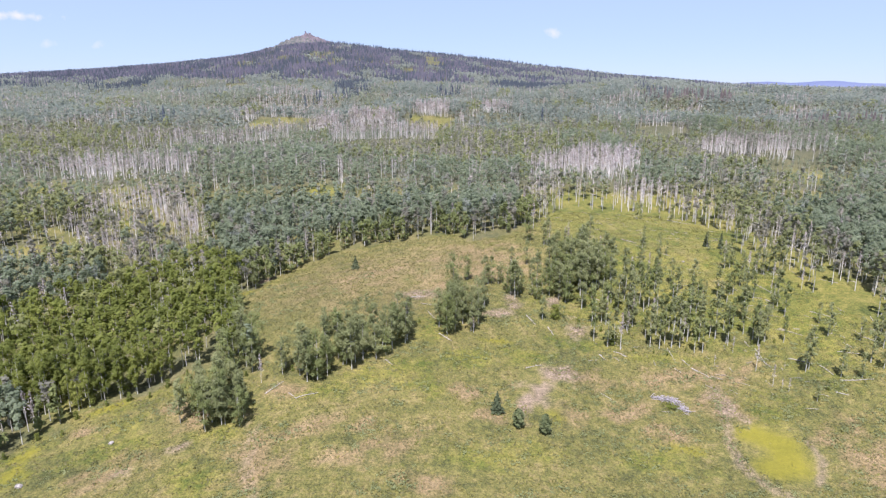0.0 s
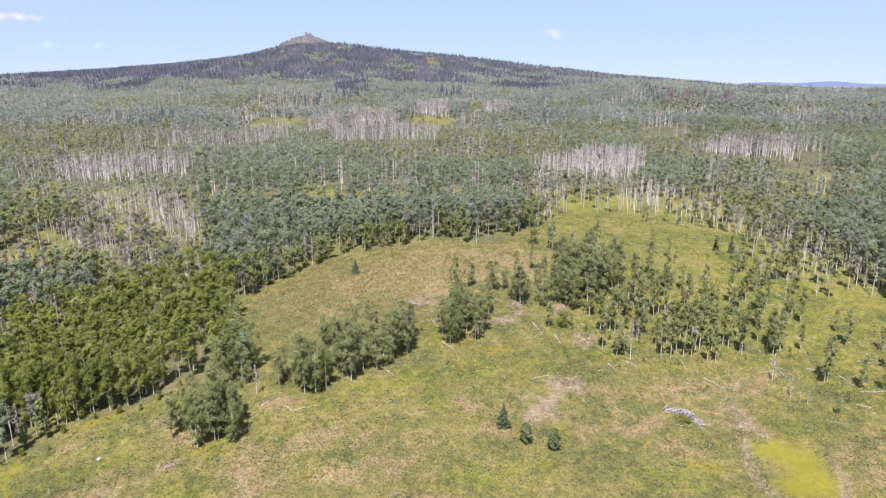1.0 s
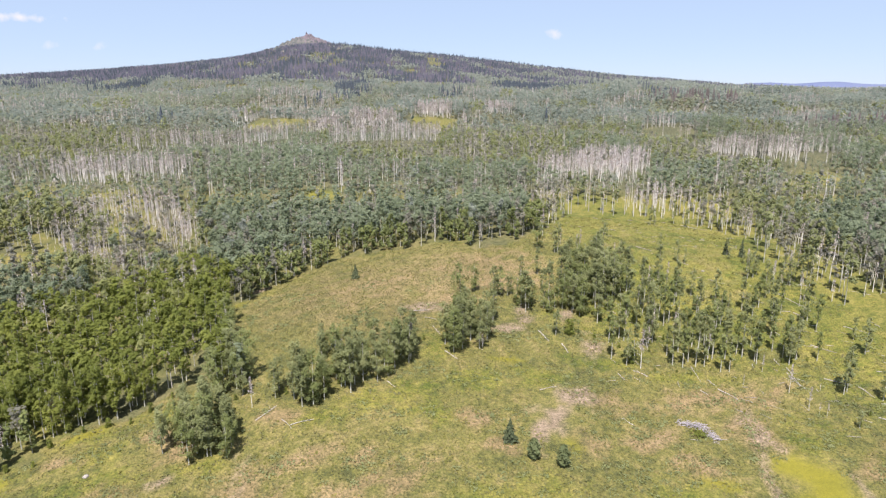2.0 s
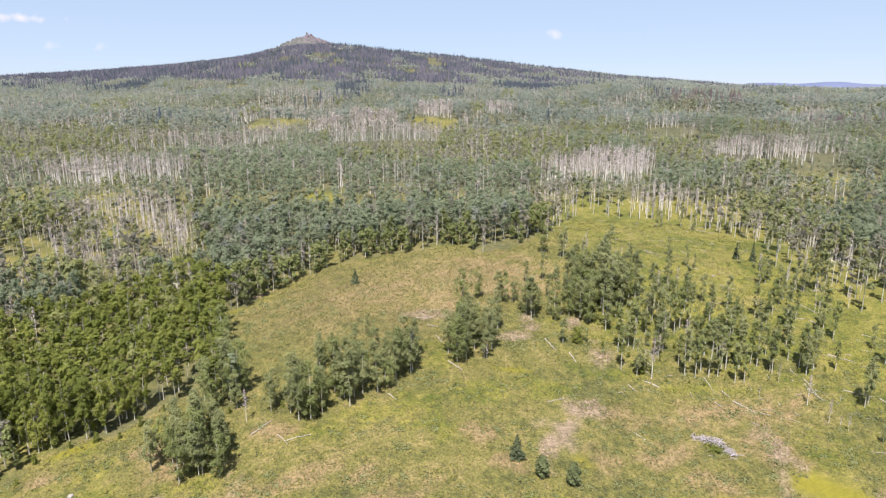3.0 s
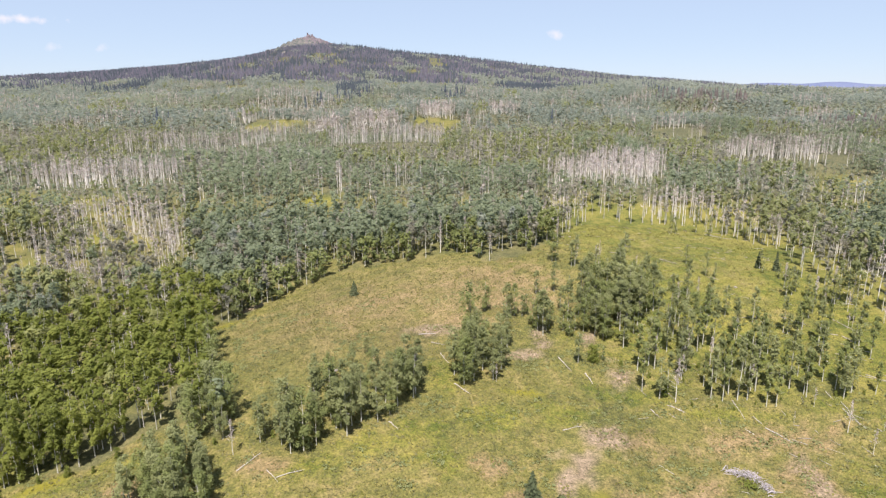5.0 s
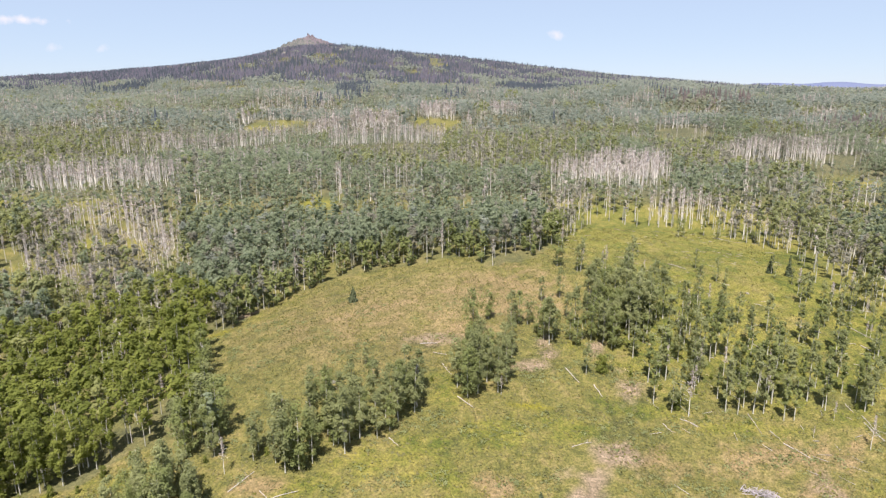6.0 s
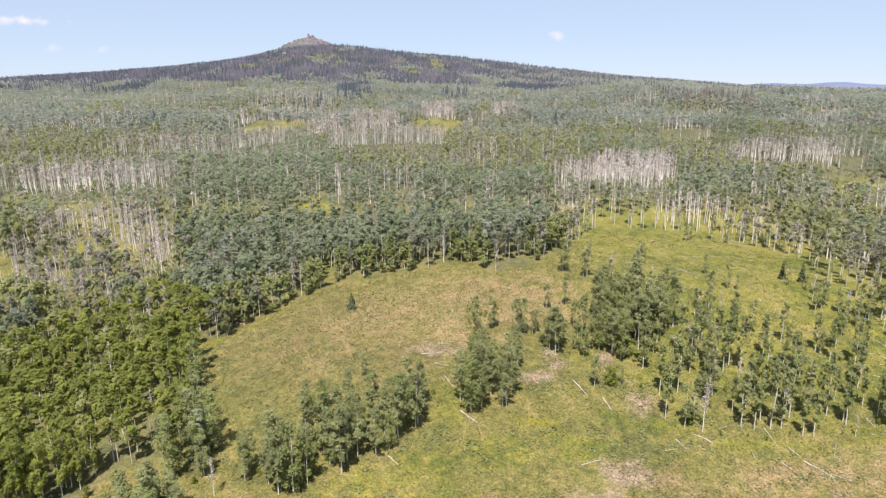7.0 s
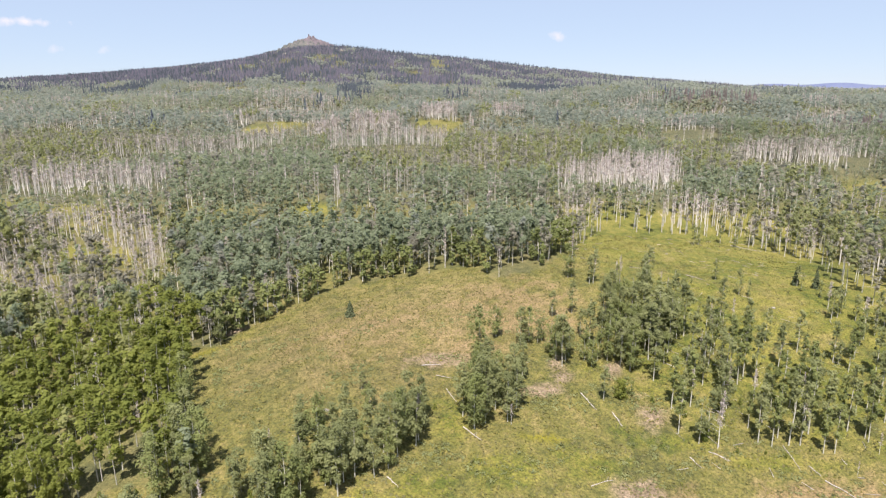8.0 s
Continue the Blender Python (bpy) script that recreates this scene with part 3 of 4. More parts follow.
def fir_crown(rng, h, width, count, size):
    """An oval young fir with tufted boughs."""
    s = rng.uniform(0, 1, count)
    r = width * np.sin(np.pi * (0.16 + 0.80 * s)) ** 0.7 * rng.uniform(0.3, 1.0, count) ** 0.5
    a = rng.uniform(0, 6.283, count)
    r = r * (0.85 + 0.2 * np.cos(4 * a + 11 * s))
    c = np.c_[r * np.cos(a), r * np.sin(a), 0.08 * h + 0.92 * h * s]
    return quads(rng, c, np.c_[np.cos(a), np.sin(a), 0.3 * np.ones(count)], size, 0.6, 0.45, tri=True)


def scatter(template, xyz, turn, scale):
    """Copies of one form, laid out as arrays."""
    v, f = template
    c, s = np.cos(turn)[:, None], np.sin(turn)[:, None]
    x = (v[:, 0] * c - v[:, 1] * s) * scale[:, None] + xyz[:, :1]
    y = (v[:, 0] * s + v[:, 1] * c) * scale[:, None] + xyz[:, 1:2]
    z = v[:, 2] * scale[:, None] + xyz[:, 2:3]
    vv = np.stack([x, y, z], 2).reshape(-1, 3)
    ff = (f[None] + (np.arange(len(xyz)) * len(v))[:, None, None]).reshape(-1, f.shape[1])
    return vv, ff


def on_ground(x, y, sink=0.1):
    return np.stack([x, y, terrain(x, y) - sink], 1)


def grow(name, label, kind_forms, mats, x, y, rng, lo=0.8, hi=1.2, category="trees", size=1.0):
    """One stand of trees too many to count: forms are (stem, crown) pairs."""
    if not len(x):
        return None
    pick = rng.randint(0, len(kind_forms), len(x))
    size = np.broadcast_to(size, len(x))
    pieces, slots = [], []
    for i, forms in enumerate(kind_forms):
        w = np.where(pick == i)[0]
        if not len(w):
            continue
        xyz, turn, sc = on_ground(x[w], y[w]), rng.uniform(0, 6.283, len(w)), rng.uniform(lo, hi, len(w)) * size[w]
        for k, form in enumerate(forms):
            if form is not None:
                vf = scatter((form[0], as_tris(form[1])), xyz, turn, sc)
                pieces.append(vf)
                slots.append(np.full(len(vf[1]), k))
    v, f = join(pieces)
    return tagged(new(name, mesh_np(name, v, f, mats, np.concatenate(slots))), label, category, kind="stuff")


def cells(rng, x0, x1, y0, y1, step, jitter=0.48):
    gx, gy = np.meshgrid(np.arange(x0, x1, step), np.arange(y0, y1, step))
    gx, gy = gx.ravel(), gy.ravel()
    return gx + rng.uniform(-jitter, jitter, len(gx)) * step, gy + rng.uniform(-jitter, jitter, len(gy)) * step


def dead_share(x, y):
    """The share of dead trees: few, but for the groves and some thin streaks."""
    streak = np.clip(1.6 * waves(x * 0.35, y, 34, 24) - 0.75, 0, 0.6) * np.clip((y - 330) / 150, 0, 1)
    heart = np.clip(1 - np.hypot((x + 70) / 260, (y - 640) / 330), 0, 1)
    d = np.where(y > 420, 0.03, 0.075) + streak + 0.5 * heart * np.clip(1.6 * waves(x * 0.5, y, 30, 29) - 0.6, 0, 1)
    d = np.where(in_any(x, y, HALF_DEAD, 4), np.maximum(d, 0.48), d)
    d = np.where(in_any(x, y, DEAD_GROVES, 3), np.where(y > 440, 0.8, 0.94), d)
    return np.where(inside(x, y, BRIGHT), 0.02, d)


RNG = np.random.RandomState(7)

# ---------- single trees ----------
def tree_thing(name, label, category, group, parts_):
    ob = new(name)
    ob.empty_display_size = 0.5
    for pn, me, lab in parts_:
        p = part(pn, me, ob, lab)
        if pn == "dead_crown":
            tagged(p, kind="stuff")
    return tagged(ob, label, category, group)


def aspen_kind(seed, h, low, width, count, size, leaf, label, group, name="aspen_tree"):
    r = np.random.RandomState(seed)
    v, f = stem(r, h * 0.96, 0.115, 6, 9, low * 0.8)
    cv, cf = aspen_crown(r, h, low, width, count, size, 36, 0.33)
    return tree_thing(name, label, "tree", group, [("trunk", mesh_np("trunk", v, f, [BARK]), "pale bark with dark scars"), ("crown", mesh_np("crown", cv, cf, [leaf]), "")])


def place_all(kinds, spots, rng, lo=0.85, hi=1.15, sink=0.1):
    """Stand copies of the kinds at the spots; the first copy of each kind is the original."""
    used = set()
    for n, spot in enumerate(spots):
        x, y = spot[0], spot[1]
        k = int(rng.randint(0, len(kinds)))
        s = (spot[2] / 12.0 if len(spot) > 2 else 1.0) * rng.uniform(lo, hi)
        m = Matrix.Translation((x, y, float(terrain(x, y)) - sink)) @ Matrix.Rotation(rng.uniform(0, 6.283), 4, "Z") @ Matrix.Scale(s, 4)
        if k in used:
            copy_thing(kinds[k], m)
        else:
            kinds[k].matrix_basis = m
            used.add(k)
    for k, ob in enumerate(kinds):
        if k not in used:
            for o in (*ob.children_recursive, ob):
                bpy.data.objects.remove(o)


def near_to(pts, x, y, d):
    return any((x - p[0]) ** 2 + (y - p[1]) ** 2 < d * d for p in pts)


def fill(poly, step, rng, keep=()):
    xs, ys = [p[0] for p in poly], [p[1] for p in poly]
    x, y = cells(rng, min(xs), max(xs), min(ys), max(ys), step)
    ok = inside(x, y, poly)
    return [(a, b) for a, b in zip(x[ok], y[ok]) if not near_to(keep, a, b, step * 0.6)]


ROW_A = [(-27, 125), (-25, 126), (-20, 128), (-18, 132), (-15, 132), (-13, 134), (-12, 139), (-11, 143), (-9, 142), (-9, 144), (-20, 156, 7), (-18, 149, 9), (-26, 145, 9), (-21, 144, 9), (-28, 141, 8),
         (-35, 127), (-31, 126), (-29, 124)]
ROW_A += fill([(-35, 126), (-28, 123.5), (-18, 129), (-11, 133.5), (-7, 143), (-8, 148), (-13, 144), (-22, 138), (-29, 134), (-35, 130)], 2.9, RNG, ROW_A)
CLUMP = fill([(-51, 112), (-48, 109), (-43, 108.5), (-38, 108.5), (-37.5, 112), (-41, 119), (-45, 122), (-51, 118)], 2.4, RNG)
CLUMP = [(a, b, 11.3) for a, b in CLUMP + [(-52, 113), (-53, 116), (-50, 119)]]
STAND_B = [(-1, 148), (1, 145), (3, 147), (7, 148), (9, 152), (11, 161), (7, 177, 7), (3, 167), (5, 151), (2, 150), (6, 155), (9, 157), (4, 158)]
STAND_B += fill([(-2, 147), (7, 146.5), (11.5, 154), (10, 161), (2, 158), (-2, 152)], 2.7, RNG, STAND_B)
STAND_C = [
    (7, 177, 6), (12, 173, 6.5), (13, 174, 6), (14, 175, 7), (16, 175, 6), (17, 176, 7), (18, 171, 8.5), (19, 169, 9), (20, 167, 9.5), (21, 169, 9), (22, 171, 9), (20, 174, 9),
    (25, 169, 7.5), (26, 167, 8), (28, 170, 7), (27, 174, 8), (26, 179, 7), (30, 176, 8), (30, 170), (32, 172), (33, 170), (34, 167), (35, 168), (32, 177), (35, 180), (36, 177), (33, 185),
    (36, 186), (38, 188), (35, 189), (36, 182), (39, 174), (39, 171), (41, 183), (42, 180), (44, 181, 11), (38, 164), (41, 173), (42, 170, 9), (44, 174), (46, 179), (48, 180), (50, 181),
    (50, 189, 9), (53, 192, 9), (46, 188), (48, 185), (29, 211, 10), (26, 189, 9), (21, 187, 7), (35, 207, 8), (47, 203, 7), (49, 206, 9), (26, 156, 6), (31, 159, 4.5), (32, 159, 4)]
STAND_D = [
    (38, 149), (43, 157), (47, 168), (48, 164), (51, 161), (50, 157), (48, 155), (57, 166), (61, 174, 9), (39, 156), (42, 158), (41, 147, 9), (43, 148, 8), (59, 165), (52, 152, 8),
    (55, 153, 10), (52, 148, 9), (54, 147, 9), (56, 149), (57, 147, 10), (62, 150), (63, 152), (59, 147, 9), (65, 150, 9), (65, 150, 8), (62, 145, 8), (69, 150, 9), (68, 151, 9),
    (64, 145, 8), (71, 147, 9), (71, 148, 8), (79, 157, 8), (77, 152, 7), (78, 149, 9), (79, 149, 9), (78, 146, 9), (78, 146, 9), (80, 147, 9), (59, 155), (62, 157, 9), (58, 156, 9),
    (58, 158, 9), (62, 155, 9), (51, 169), (52, 166), (55, 168), (54, 174, 9), (52, 174, 10), (55, 164)]
SLOPE = [
    (71, 201, 7), (73, 200, 7), (67, 178, 7), (69, 175, 8), (72, 174, 8), (75, 172, 6), (63, 178, 9), (63, 179, 10), (78, 169, 7), (79, 170, 6), (81, 170, 8), (86, 175, 7), (86, 186, 9),
    (88, 187, 8), (90, 189, 9), (91, 185, 8), (94, 182, 10), (95, 180, 11), (90, 198, 7), (91, 196, 7), (57, 191, 5), (60, 184, 9), (61, 188, 10), (61, 181, 8), (88, 203, 6), (89, 207, 6),
    (91, 178, 8), (88, 177, 7), (98, 180, 11), (100, 181, 11), (100, 179, 12), (98, 183, 11), (95, 172, 8), (30, 211), (36, 238), (34, 207, 9), (69, 211, 7), (79, 253, 9), (81, 254, 9),
    (93, 253), (41, 206, 9), (90, 258, 10), (46, 196, 9), (50, 200, 8)]
RIGHT = [(84, 134, 11), (83, 133.4, 10), (89, 130, 10), (93, 129, 9), (98, 134), (80, 123, 5), (95, 146, 9), (101, 143), (108, 146), (99, 131, 9), (104, 139), (112, 140), (96, 152, 9), (107, 133, 10)]

STAND_D += [(a, b, 7.8) for a, b in fill([(46, 145), (84, 145), (93, 160), (80, 174), (62, 168), (50, 158)], 5.2, RNG, STAND_D)]
STAND_C += fill([(30, 168), (37, 166), (44, 171), (51, 181), (46, 189), (33, 188), (30, 176)], 3.1, RNG, STAND_C)
GREY = "aspen with grey-green leaves and a pale trunk in the meadow"
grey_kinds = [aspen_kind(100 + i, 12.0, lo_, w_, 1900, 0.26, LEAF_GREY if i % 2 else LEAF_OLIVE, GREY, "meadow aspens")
              for i, (lo_, w_) in enumerate([(0.20, 2.0), (0.16, 2.3), (0.24, 1.8), (0.14, 2.5), (0.22, 2.1)])]
CORNER = [(-44, 131), (-42, 128.5), (-46, 135), (-43, 134), (-48, 138), (-49, 145), (-52, 152), (-47, 129), (-50, 133), (-55, 158), (-45, 140), (-58, 187, 9), (-52, 199, 9), (-49, 206, 8), (-41, 215, 7), (-36, 219, 6)]
place_all(grey_kinds, ROW_A + CLUMP + STAND_B + CORNER, RNG, 0.72, 1.1)
tall_kinds = [aspen_kind(120 + i, 12.0, lo_, w_, 1600, 0.255, LEAF_OLIVE if i % 2 else LEAF_GREY, "slender aspen with a grey-green crown on a grassy slope", "slope aspens")
              for i, (lo_, w_) in enumerate([(0.16, 2.0), (0.22, 1.8), (0.12, 2.15), (0.28, 1.65)])]
place_all(tall_kinds, [(a, b, min(13.5, h[0] * 1.28 if h else 14)) for a, b, *h in STAND_C], RNG, 0.9, 1.12)
place_all([aspen_kind(170 + i, 12.0, lo_, w_, 1250, 0.25, LEAF_OLIVE if i % 2 else LEAF_GREY, "slender aspen with a leafy top and bare lower trunk", "slope aspens")
           for i, (lo_, w_) in enumerate([(0.32, 1.35), (0.26, 1.25), (0.38, 1.15), (0.22, 1.5), (0.30, 1.1)])], [(a, b, min(12.5, (h[0] if h else 11) * 1.15)) for a, b, *h in STAND_D], RNG, 0.85, 1.15)
place_all([aspen_kind(130 + i, 12.0, lo_, w_, 850, 0.31, LEAF_OLIVE, "scattered young aspen with a narrow crown and bare lower trunk", "scattered aspens")
           for i, (lo_, w_) in enumerate([(0.18, 1.6), (0.24, 1.4), (0.15, 1.75)])], [(a, b, (h[0] if h else 10) * 1.15) for a, b, *h in SLOPE + RIGHT], RNG, 0.9, 1.12)

SAPLINGS = [(29.5, 157.5), (42.5, 148), (47, 145), (52, 145), (55, 144), (60, 145.5), (66, 147), (72, 149), (48, 153), (53, 158), (41, 154), (36, 158), (18, 170), (14, 176), (-6, 150), (0, 151), (31, 176), (44, 166),
            (60, 156), (65, 154), (77, 147), (82, 146), (-33, 128), (-23, 131), (80.5, 123.4), (84, 126)]
SAPLINGS += [(-84, 107.5), (-81, 113), (-76.5, 114), (-77, 120), (-72, 123), (-67.5, 124), (-63, 124), (-60.5, 127.5), (-57.5, 131), (-52, 131.5), (-47, 129.5), (-43, 127), (-46, 138), (-52, 150), (-55, 160)]
place_all([aspen_kind(150 + i, 12.0, 0.04, w_, 900, 0.75, LEAF_BRIGHT, "bushy green aspen sapling among meadow trees", "aspen saplings", "aspen_sapling") for i, w_ in enumerate([4.0, 3.4])], [(a, b, 5.0 if a < -40 else 4.0) for a, b in SAPLINGS], RNG, 0.7, 1.3)

# the front of the bright stand, tree by tree
front_x, front_y = cells(RNG, -95, -44, 112, 150, 2.75)
ok = wooded(front_x, front_y) & inside(front_x, front_y, BRIGHT) & (front_y < 158)
FRONT = list(zip(front_x[ok], front_y[ok]))[:50]
place_all([aspen_kind(140 + i, 12.0, lo_, w_, 1500, 0.26, LEAF_BRIGHT, "bright green aspen in a dense sunlit stand", "bright aspens")
           for i, (lo_, w_) in enumerate([(0.16, 1.6), (0.22, 1.45), (0.12, 1.75), (0.18, 1.55)])], FRONT, RNG, 0.82, 1.1)


def dead_kind(seed, h, twigs, label, group):
    r = np.random.RandomState(seed)
    v, f = stem(r, h, 0.11, 5, 14, 0.3, 1.2, 0.3)
    s = r.uniform(0.45, 1.0, twigs)
    a = r.uniform(0, 6.283, twigs)
    rad = 1.3 * (1.15 - s) * r.uniform(0.2, 1.2, twigs)
    c = np.c_[rad * np.cos(a), rad * np.sin(a), s * h]
    tv, tf = quads(r, c, np.c_[np.cos(a), np.sin(a), 0 * a], 0.16, 0.0, 0.7, 4.0)
    return tree_thing("dead_aspen", label, "dead tree", group, [("trunk", mesh_np("trunk", v, f, [BARK_DEAD]), "bleached bare trunk"), ("dead_crown", mesh_np("dead_crown", tv, tf, [TWIG]), "dry pinkish twigs")])


SNAGS = [(73, 136, 7), (74, 130, 5), (79, 135, 5), (65, 140, 6), (57, 183, 11), (93, 169, 6), (75, 128, 6), (76, 127, 6), (7.6, 147.2, 10), (-8.6, 141.4, 9), (-38.8, 124, 11), (-33, 139, 8),
         (41, 207, 11), (63, 186, 11), (52, 176, 13), (66, 160, 12), (61, 150, 11), (-60, 150, 11), (-66, 131, 12), (-78, 124, 10), (-84, 117, 10), (-52, 140, 9), (92, 183, 13), (96, 176, 13), (101, 170, 13),
         (88, 191, 12), (57, 184, 11), (93, 185, 13), (56, 159, 13), (44, 146, 13), (93, 181, 11), (95, 181, 12), (92, 169, 5), (53, 207, 8), (53, 202, 9), (42, 207, 9), (48, 154, 10), (21, 188, 7), (7, 151, 8), (61, 188, 10), (50, 157, 11), (43, 157, 11),
         (37, 214, 11), (33, 226, 12), (47, 170, 12), (71, 144, 7)]
place_all([dead_kind(160 + i, 12.0, 110, "bleached dead aspen with bare twigs standing upright", "standing dead trees") for i in range(3)], SNAGS, RNG, 0.9, 1.1)


def spruce_kind(seed, h, width, count, label):
    r = np.random.RandomState(seed)
    v, f = stem(r, h * 0.97, 0.09, 6, 0)
    cv, cf = (fir_crown if "fir" in label else spruce_crown)(r, h, width, count, 0.34)
    return tree_thing("spruce_tree", label, "tree", "young spruces", [("trunk", mesh_np("trunk", v, f, [BARK_SPRUCE]), ""), ("crown", mesh_np("crown", cv, cf, [LEAF_FIR if "fir" in label else NEEDLE]), "")])


for i, (x, y, h, w, lab) in enumerate([(11, 117, 4.6, 1.7, "dark young spruce alone in the open meadow"), (15, 113, 4.0, 1.35, "rounded young blue-green fir in the open meadow"),
                                       (20, 111.3, 4.2, 1.3, "rounded young blue-green fir in the open meadow"), (-28, 195, 4.4, 1.6, "lone dark spruce on the hill meadow"),
                                       (89, 208, 5.0, 1.1, "dark narrow spruce at the forest edge"), (92.5, 204.5, 6, 1.2, "dark narrow spruce at the forest edge")]):
    ob = spruce_kind(180 + i, h, w, 900, lab)
    ob.matrix_basis = Matrix.Translation((x, y, float(terrain(x, y)) - 0.05))

# ---------- fallen logs, stones, brush ----------
LOGS = [(-9, 165, -5, 165), (-6, 161, -3, 160), (-4, 156, -2, 152), (-1, 145, 2, 142), (22, 158, 24, 153), (27, 153, 28, 149.5), (-13, 132, -11, 130), (38, 143, 39, 140.5), (56, 147, 56, 141),
        (59, 139, 62, 134.5), (76, 149, 76, 146), (89, 166, 90, 163.5), (90, 176, 93.5, 166), (76, 143, 76, 139.5), (76, 139, 76.5, 136), (58, 142, 59, 140), (19, 134, 23, 136)]
LOGS_MORE = [(42, 145, 45, 143), (-37, 120, -34, 124), (-32, 120, -29.5, 117), (-30, 118, -26, 120), (102, 145, 105, 141), (88, 129, 95, 128), (85, 125, 87, 123.5), (87, 135, 88, 131), (77, 145, 76, 137),
             (92, 255, 98, 249), (48, 200, 53, 199), (62, 214, 66, 210), (84, 160, 88, 157), (86, 152, 90, 148), (82, 139, 86, 136), (94, 140, 99, 137), (80, 176, 84, 172), (97, 158, 101, 154)]


def fallen_log(seed, ax, ay, bx, by):
    r = np.random.RandomState(seed)
    rad = r.uniform(0.07, 0.115)
    n = 5
    pts = []
    for k in range(n):
        t = k / (n - 1)
        x, y = ax + (bx - ax) * t + r.normal(0, 0.05), ay + (by - ay) * t + r.normal(0, 0.05)
        pts.append((x, y, float(terrain(x, y)) + rad * 1.2))
    base = np.array([ax, ay, float(terrain(ax, ay))])
    v, f = tube(np.array(pts) - base, rad * (1 - 0.55 * np.linspace(0, 1, n)), 7)
    ob = new("fallen_log")
    ob.location = base
    part("log", mesh_np("log", v, f, [WOOD_GREY]), ob)
    for _ in range(3):
        t = r.uniform(0.3, 0.9)
        p = np.array(pts[0]) * (1 - t) + np.array(pts[-1]) * t - base
        v, f = tube([p, p + (r.normal(0, 0.4), r.normal(0, 0.4), r.uniform(0.2, 0.6))], [rad * 0.35, rad * 0.1], 4)
        part("branch_stub", mesh_np("branch_stub", v, f, [WOOD_GREY]), ob)
    return tagged(ob, "bleached fallen aspen log lying in the grass", "log", "fallen logs")


for i, l4 in enumerate(LOGS + LOGS_MORE):
    fallen_log(200 + i, *l4)


def brush_pile():
    """A heap of bleached branches, each piece a part."""
    r = np.random.RandomState(31)
    ob = new("brush_pile")
    bx, by = 49, 123.5
    bz = float(terrain(bx, by))
    ob.location = (bx, by, bz)
    for i in range(150):
        t = r.uniform(0, 1)
        cx, cy = np.interp(t, [0, 0.5, 1], [-3.0, 1.2, 3.1]) + r.normal(0, 0.45), np.interp(t, [0, 0.5, 1], [3.0, 1.9, -2.8]) + r.normal(0, 0.55)
        a, ln = r.normal((-0.25 if t < 0.5 else -1.1) + (0 if r.rand() < 0.6 else 1.5), 0.6), r.uniform(0.8, 2.2)
        d = np.array([math.cos(a), math.sin(a), r.normal(0, 0.14)]) * ln / 2
        z = float(terrain(bx + cx, by + cy)) - bz + r.uniform(0.06, 0.6)
        c = np.array([cx, cy, z])
        rad = r.uniform(0.028, 0.065)
        v, f = tube([c - d, c + r.normal(0, 0.06, 3), c + d], [rad, rad * 0.85, rad * 0.4], 5)
        part("branch", mesh_np("branch", v, f, [WOOD_PALE]), ob)
    return tagged(ob, "heap of bleached grey branches piled in the meadow", "brush pile")


brush_pile()


def boulder(seed, x, y, size, label):
    r = np.random.RandomState(seed)
    bm = bmesh.new()
    bmesh.ops.create_icosphere(bm, subdivisions=2, radius=1.0)
    off = r.uniform(0, 50)
    for v in bm.verts:
        v.co *= 1 + 0.35 * noise.noise(v.co * 1.4 + Vector((off, 0, 0)))
        v.co = Vector((v.co.x * size, v.co.y * size * 0.8, v.co.z * size * 0.55))
    me = bpy.data.meshes.new("boulder")
    bm.to_mesh(me)
    bm.free()
    me.materials.append(STONE)
    ob = new("boulder", me)
    ob.location = (x, y, float(terrain(x, y)) + size * 0.15)
    return tagged(ob, label, "rock", "boulders")


for i, (x, y, s) in enumerate([(-64, 109, 0.55), (-75, 98, 0.7), (-25.5, 149, 0.6), (76, 193, 0.5)]):
    boulder(300 + i, x, y, s, "pale boulder half sunk in meadow grass")

# ---------- stands too many to count ----------
def forms(seed, n, h, low, width, count, size, sides=4, limbs=2, r0=0.15, rings=4, upness=1.1, wild=0.32):
    r = np.random.RandomState(seed)
    return [(stem(r, h * 0.95, r0, sides, limbs, low, n=rings), aspen_crown(r, h * r.uniform(0.9, 1.1), low, width * r.uniform(0.85, 1.2), count, size, 12, 0.36, upness, wild)) for _ in range(n)]


def dead_forms(seed, n, h, twigs, size, r0=0.16, sides=4, limbs=5, rings=4):
    r = np.random.RandomState(seed)
    out = []
    for _ in range(n):
        hh = h * r.uniform(0.85, 1.1)
        s, a = r.uniform(0.5, 1.0, twigs), r.uniform(0, 6.283, twigs)
        rad = 1.3 * (1.2 - s) * r.uniform(0.2, 1.2, twigs)
        c = np.c_[rad * np.cos(a), rad * np.sin(a), s * hh]
        out.append((stem(r, hh, r0, sides, limbs, 0.4, 1.1, 0.3, rings), quads(r, c, np.c_[np.cos(a), np.sin(a), 0 * a], size, 0, 0.6, 3.0, True)))
    return out


def band(x, y):
    """Strips of woodland whose long trunks show."""
    return (waves(x, y * 0.45, 30, 34) > 0.75) & (y > 215) & ~((np.abs(x + 25) < 50) & (y < 300))


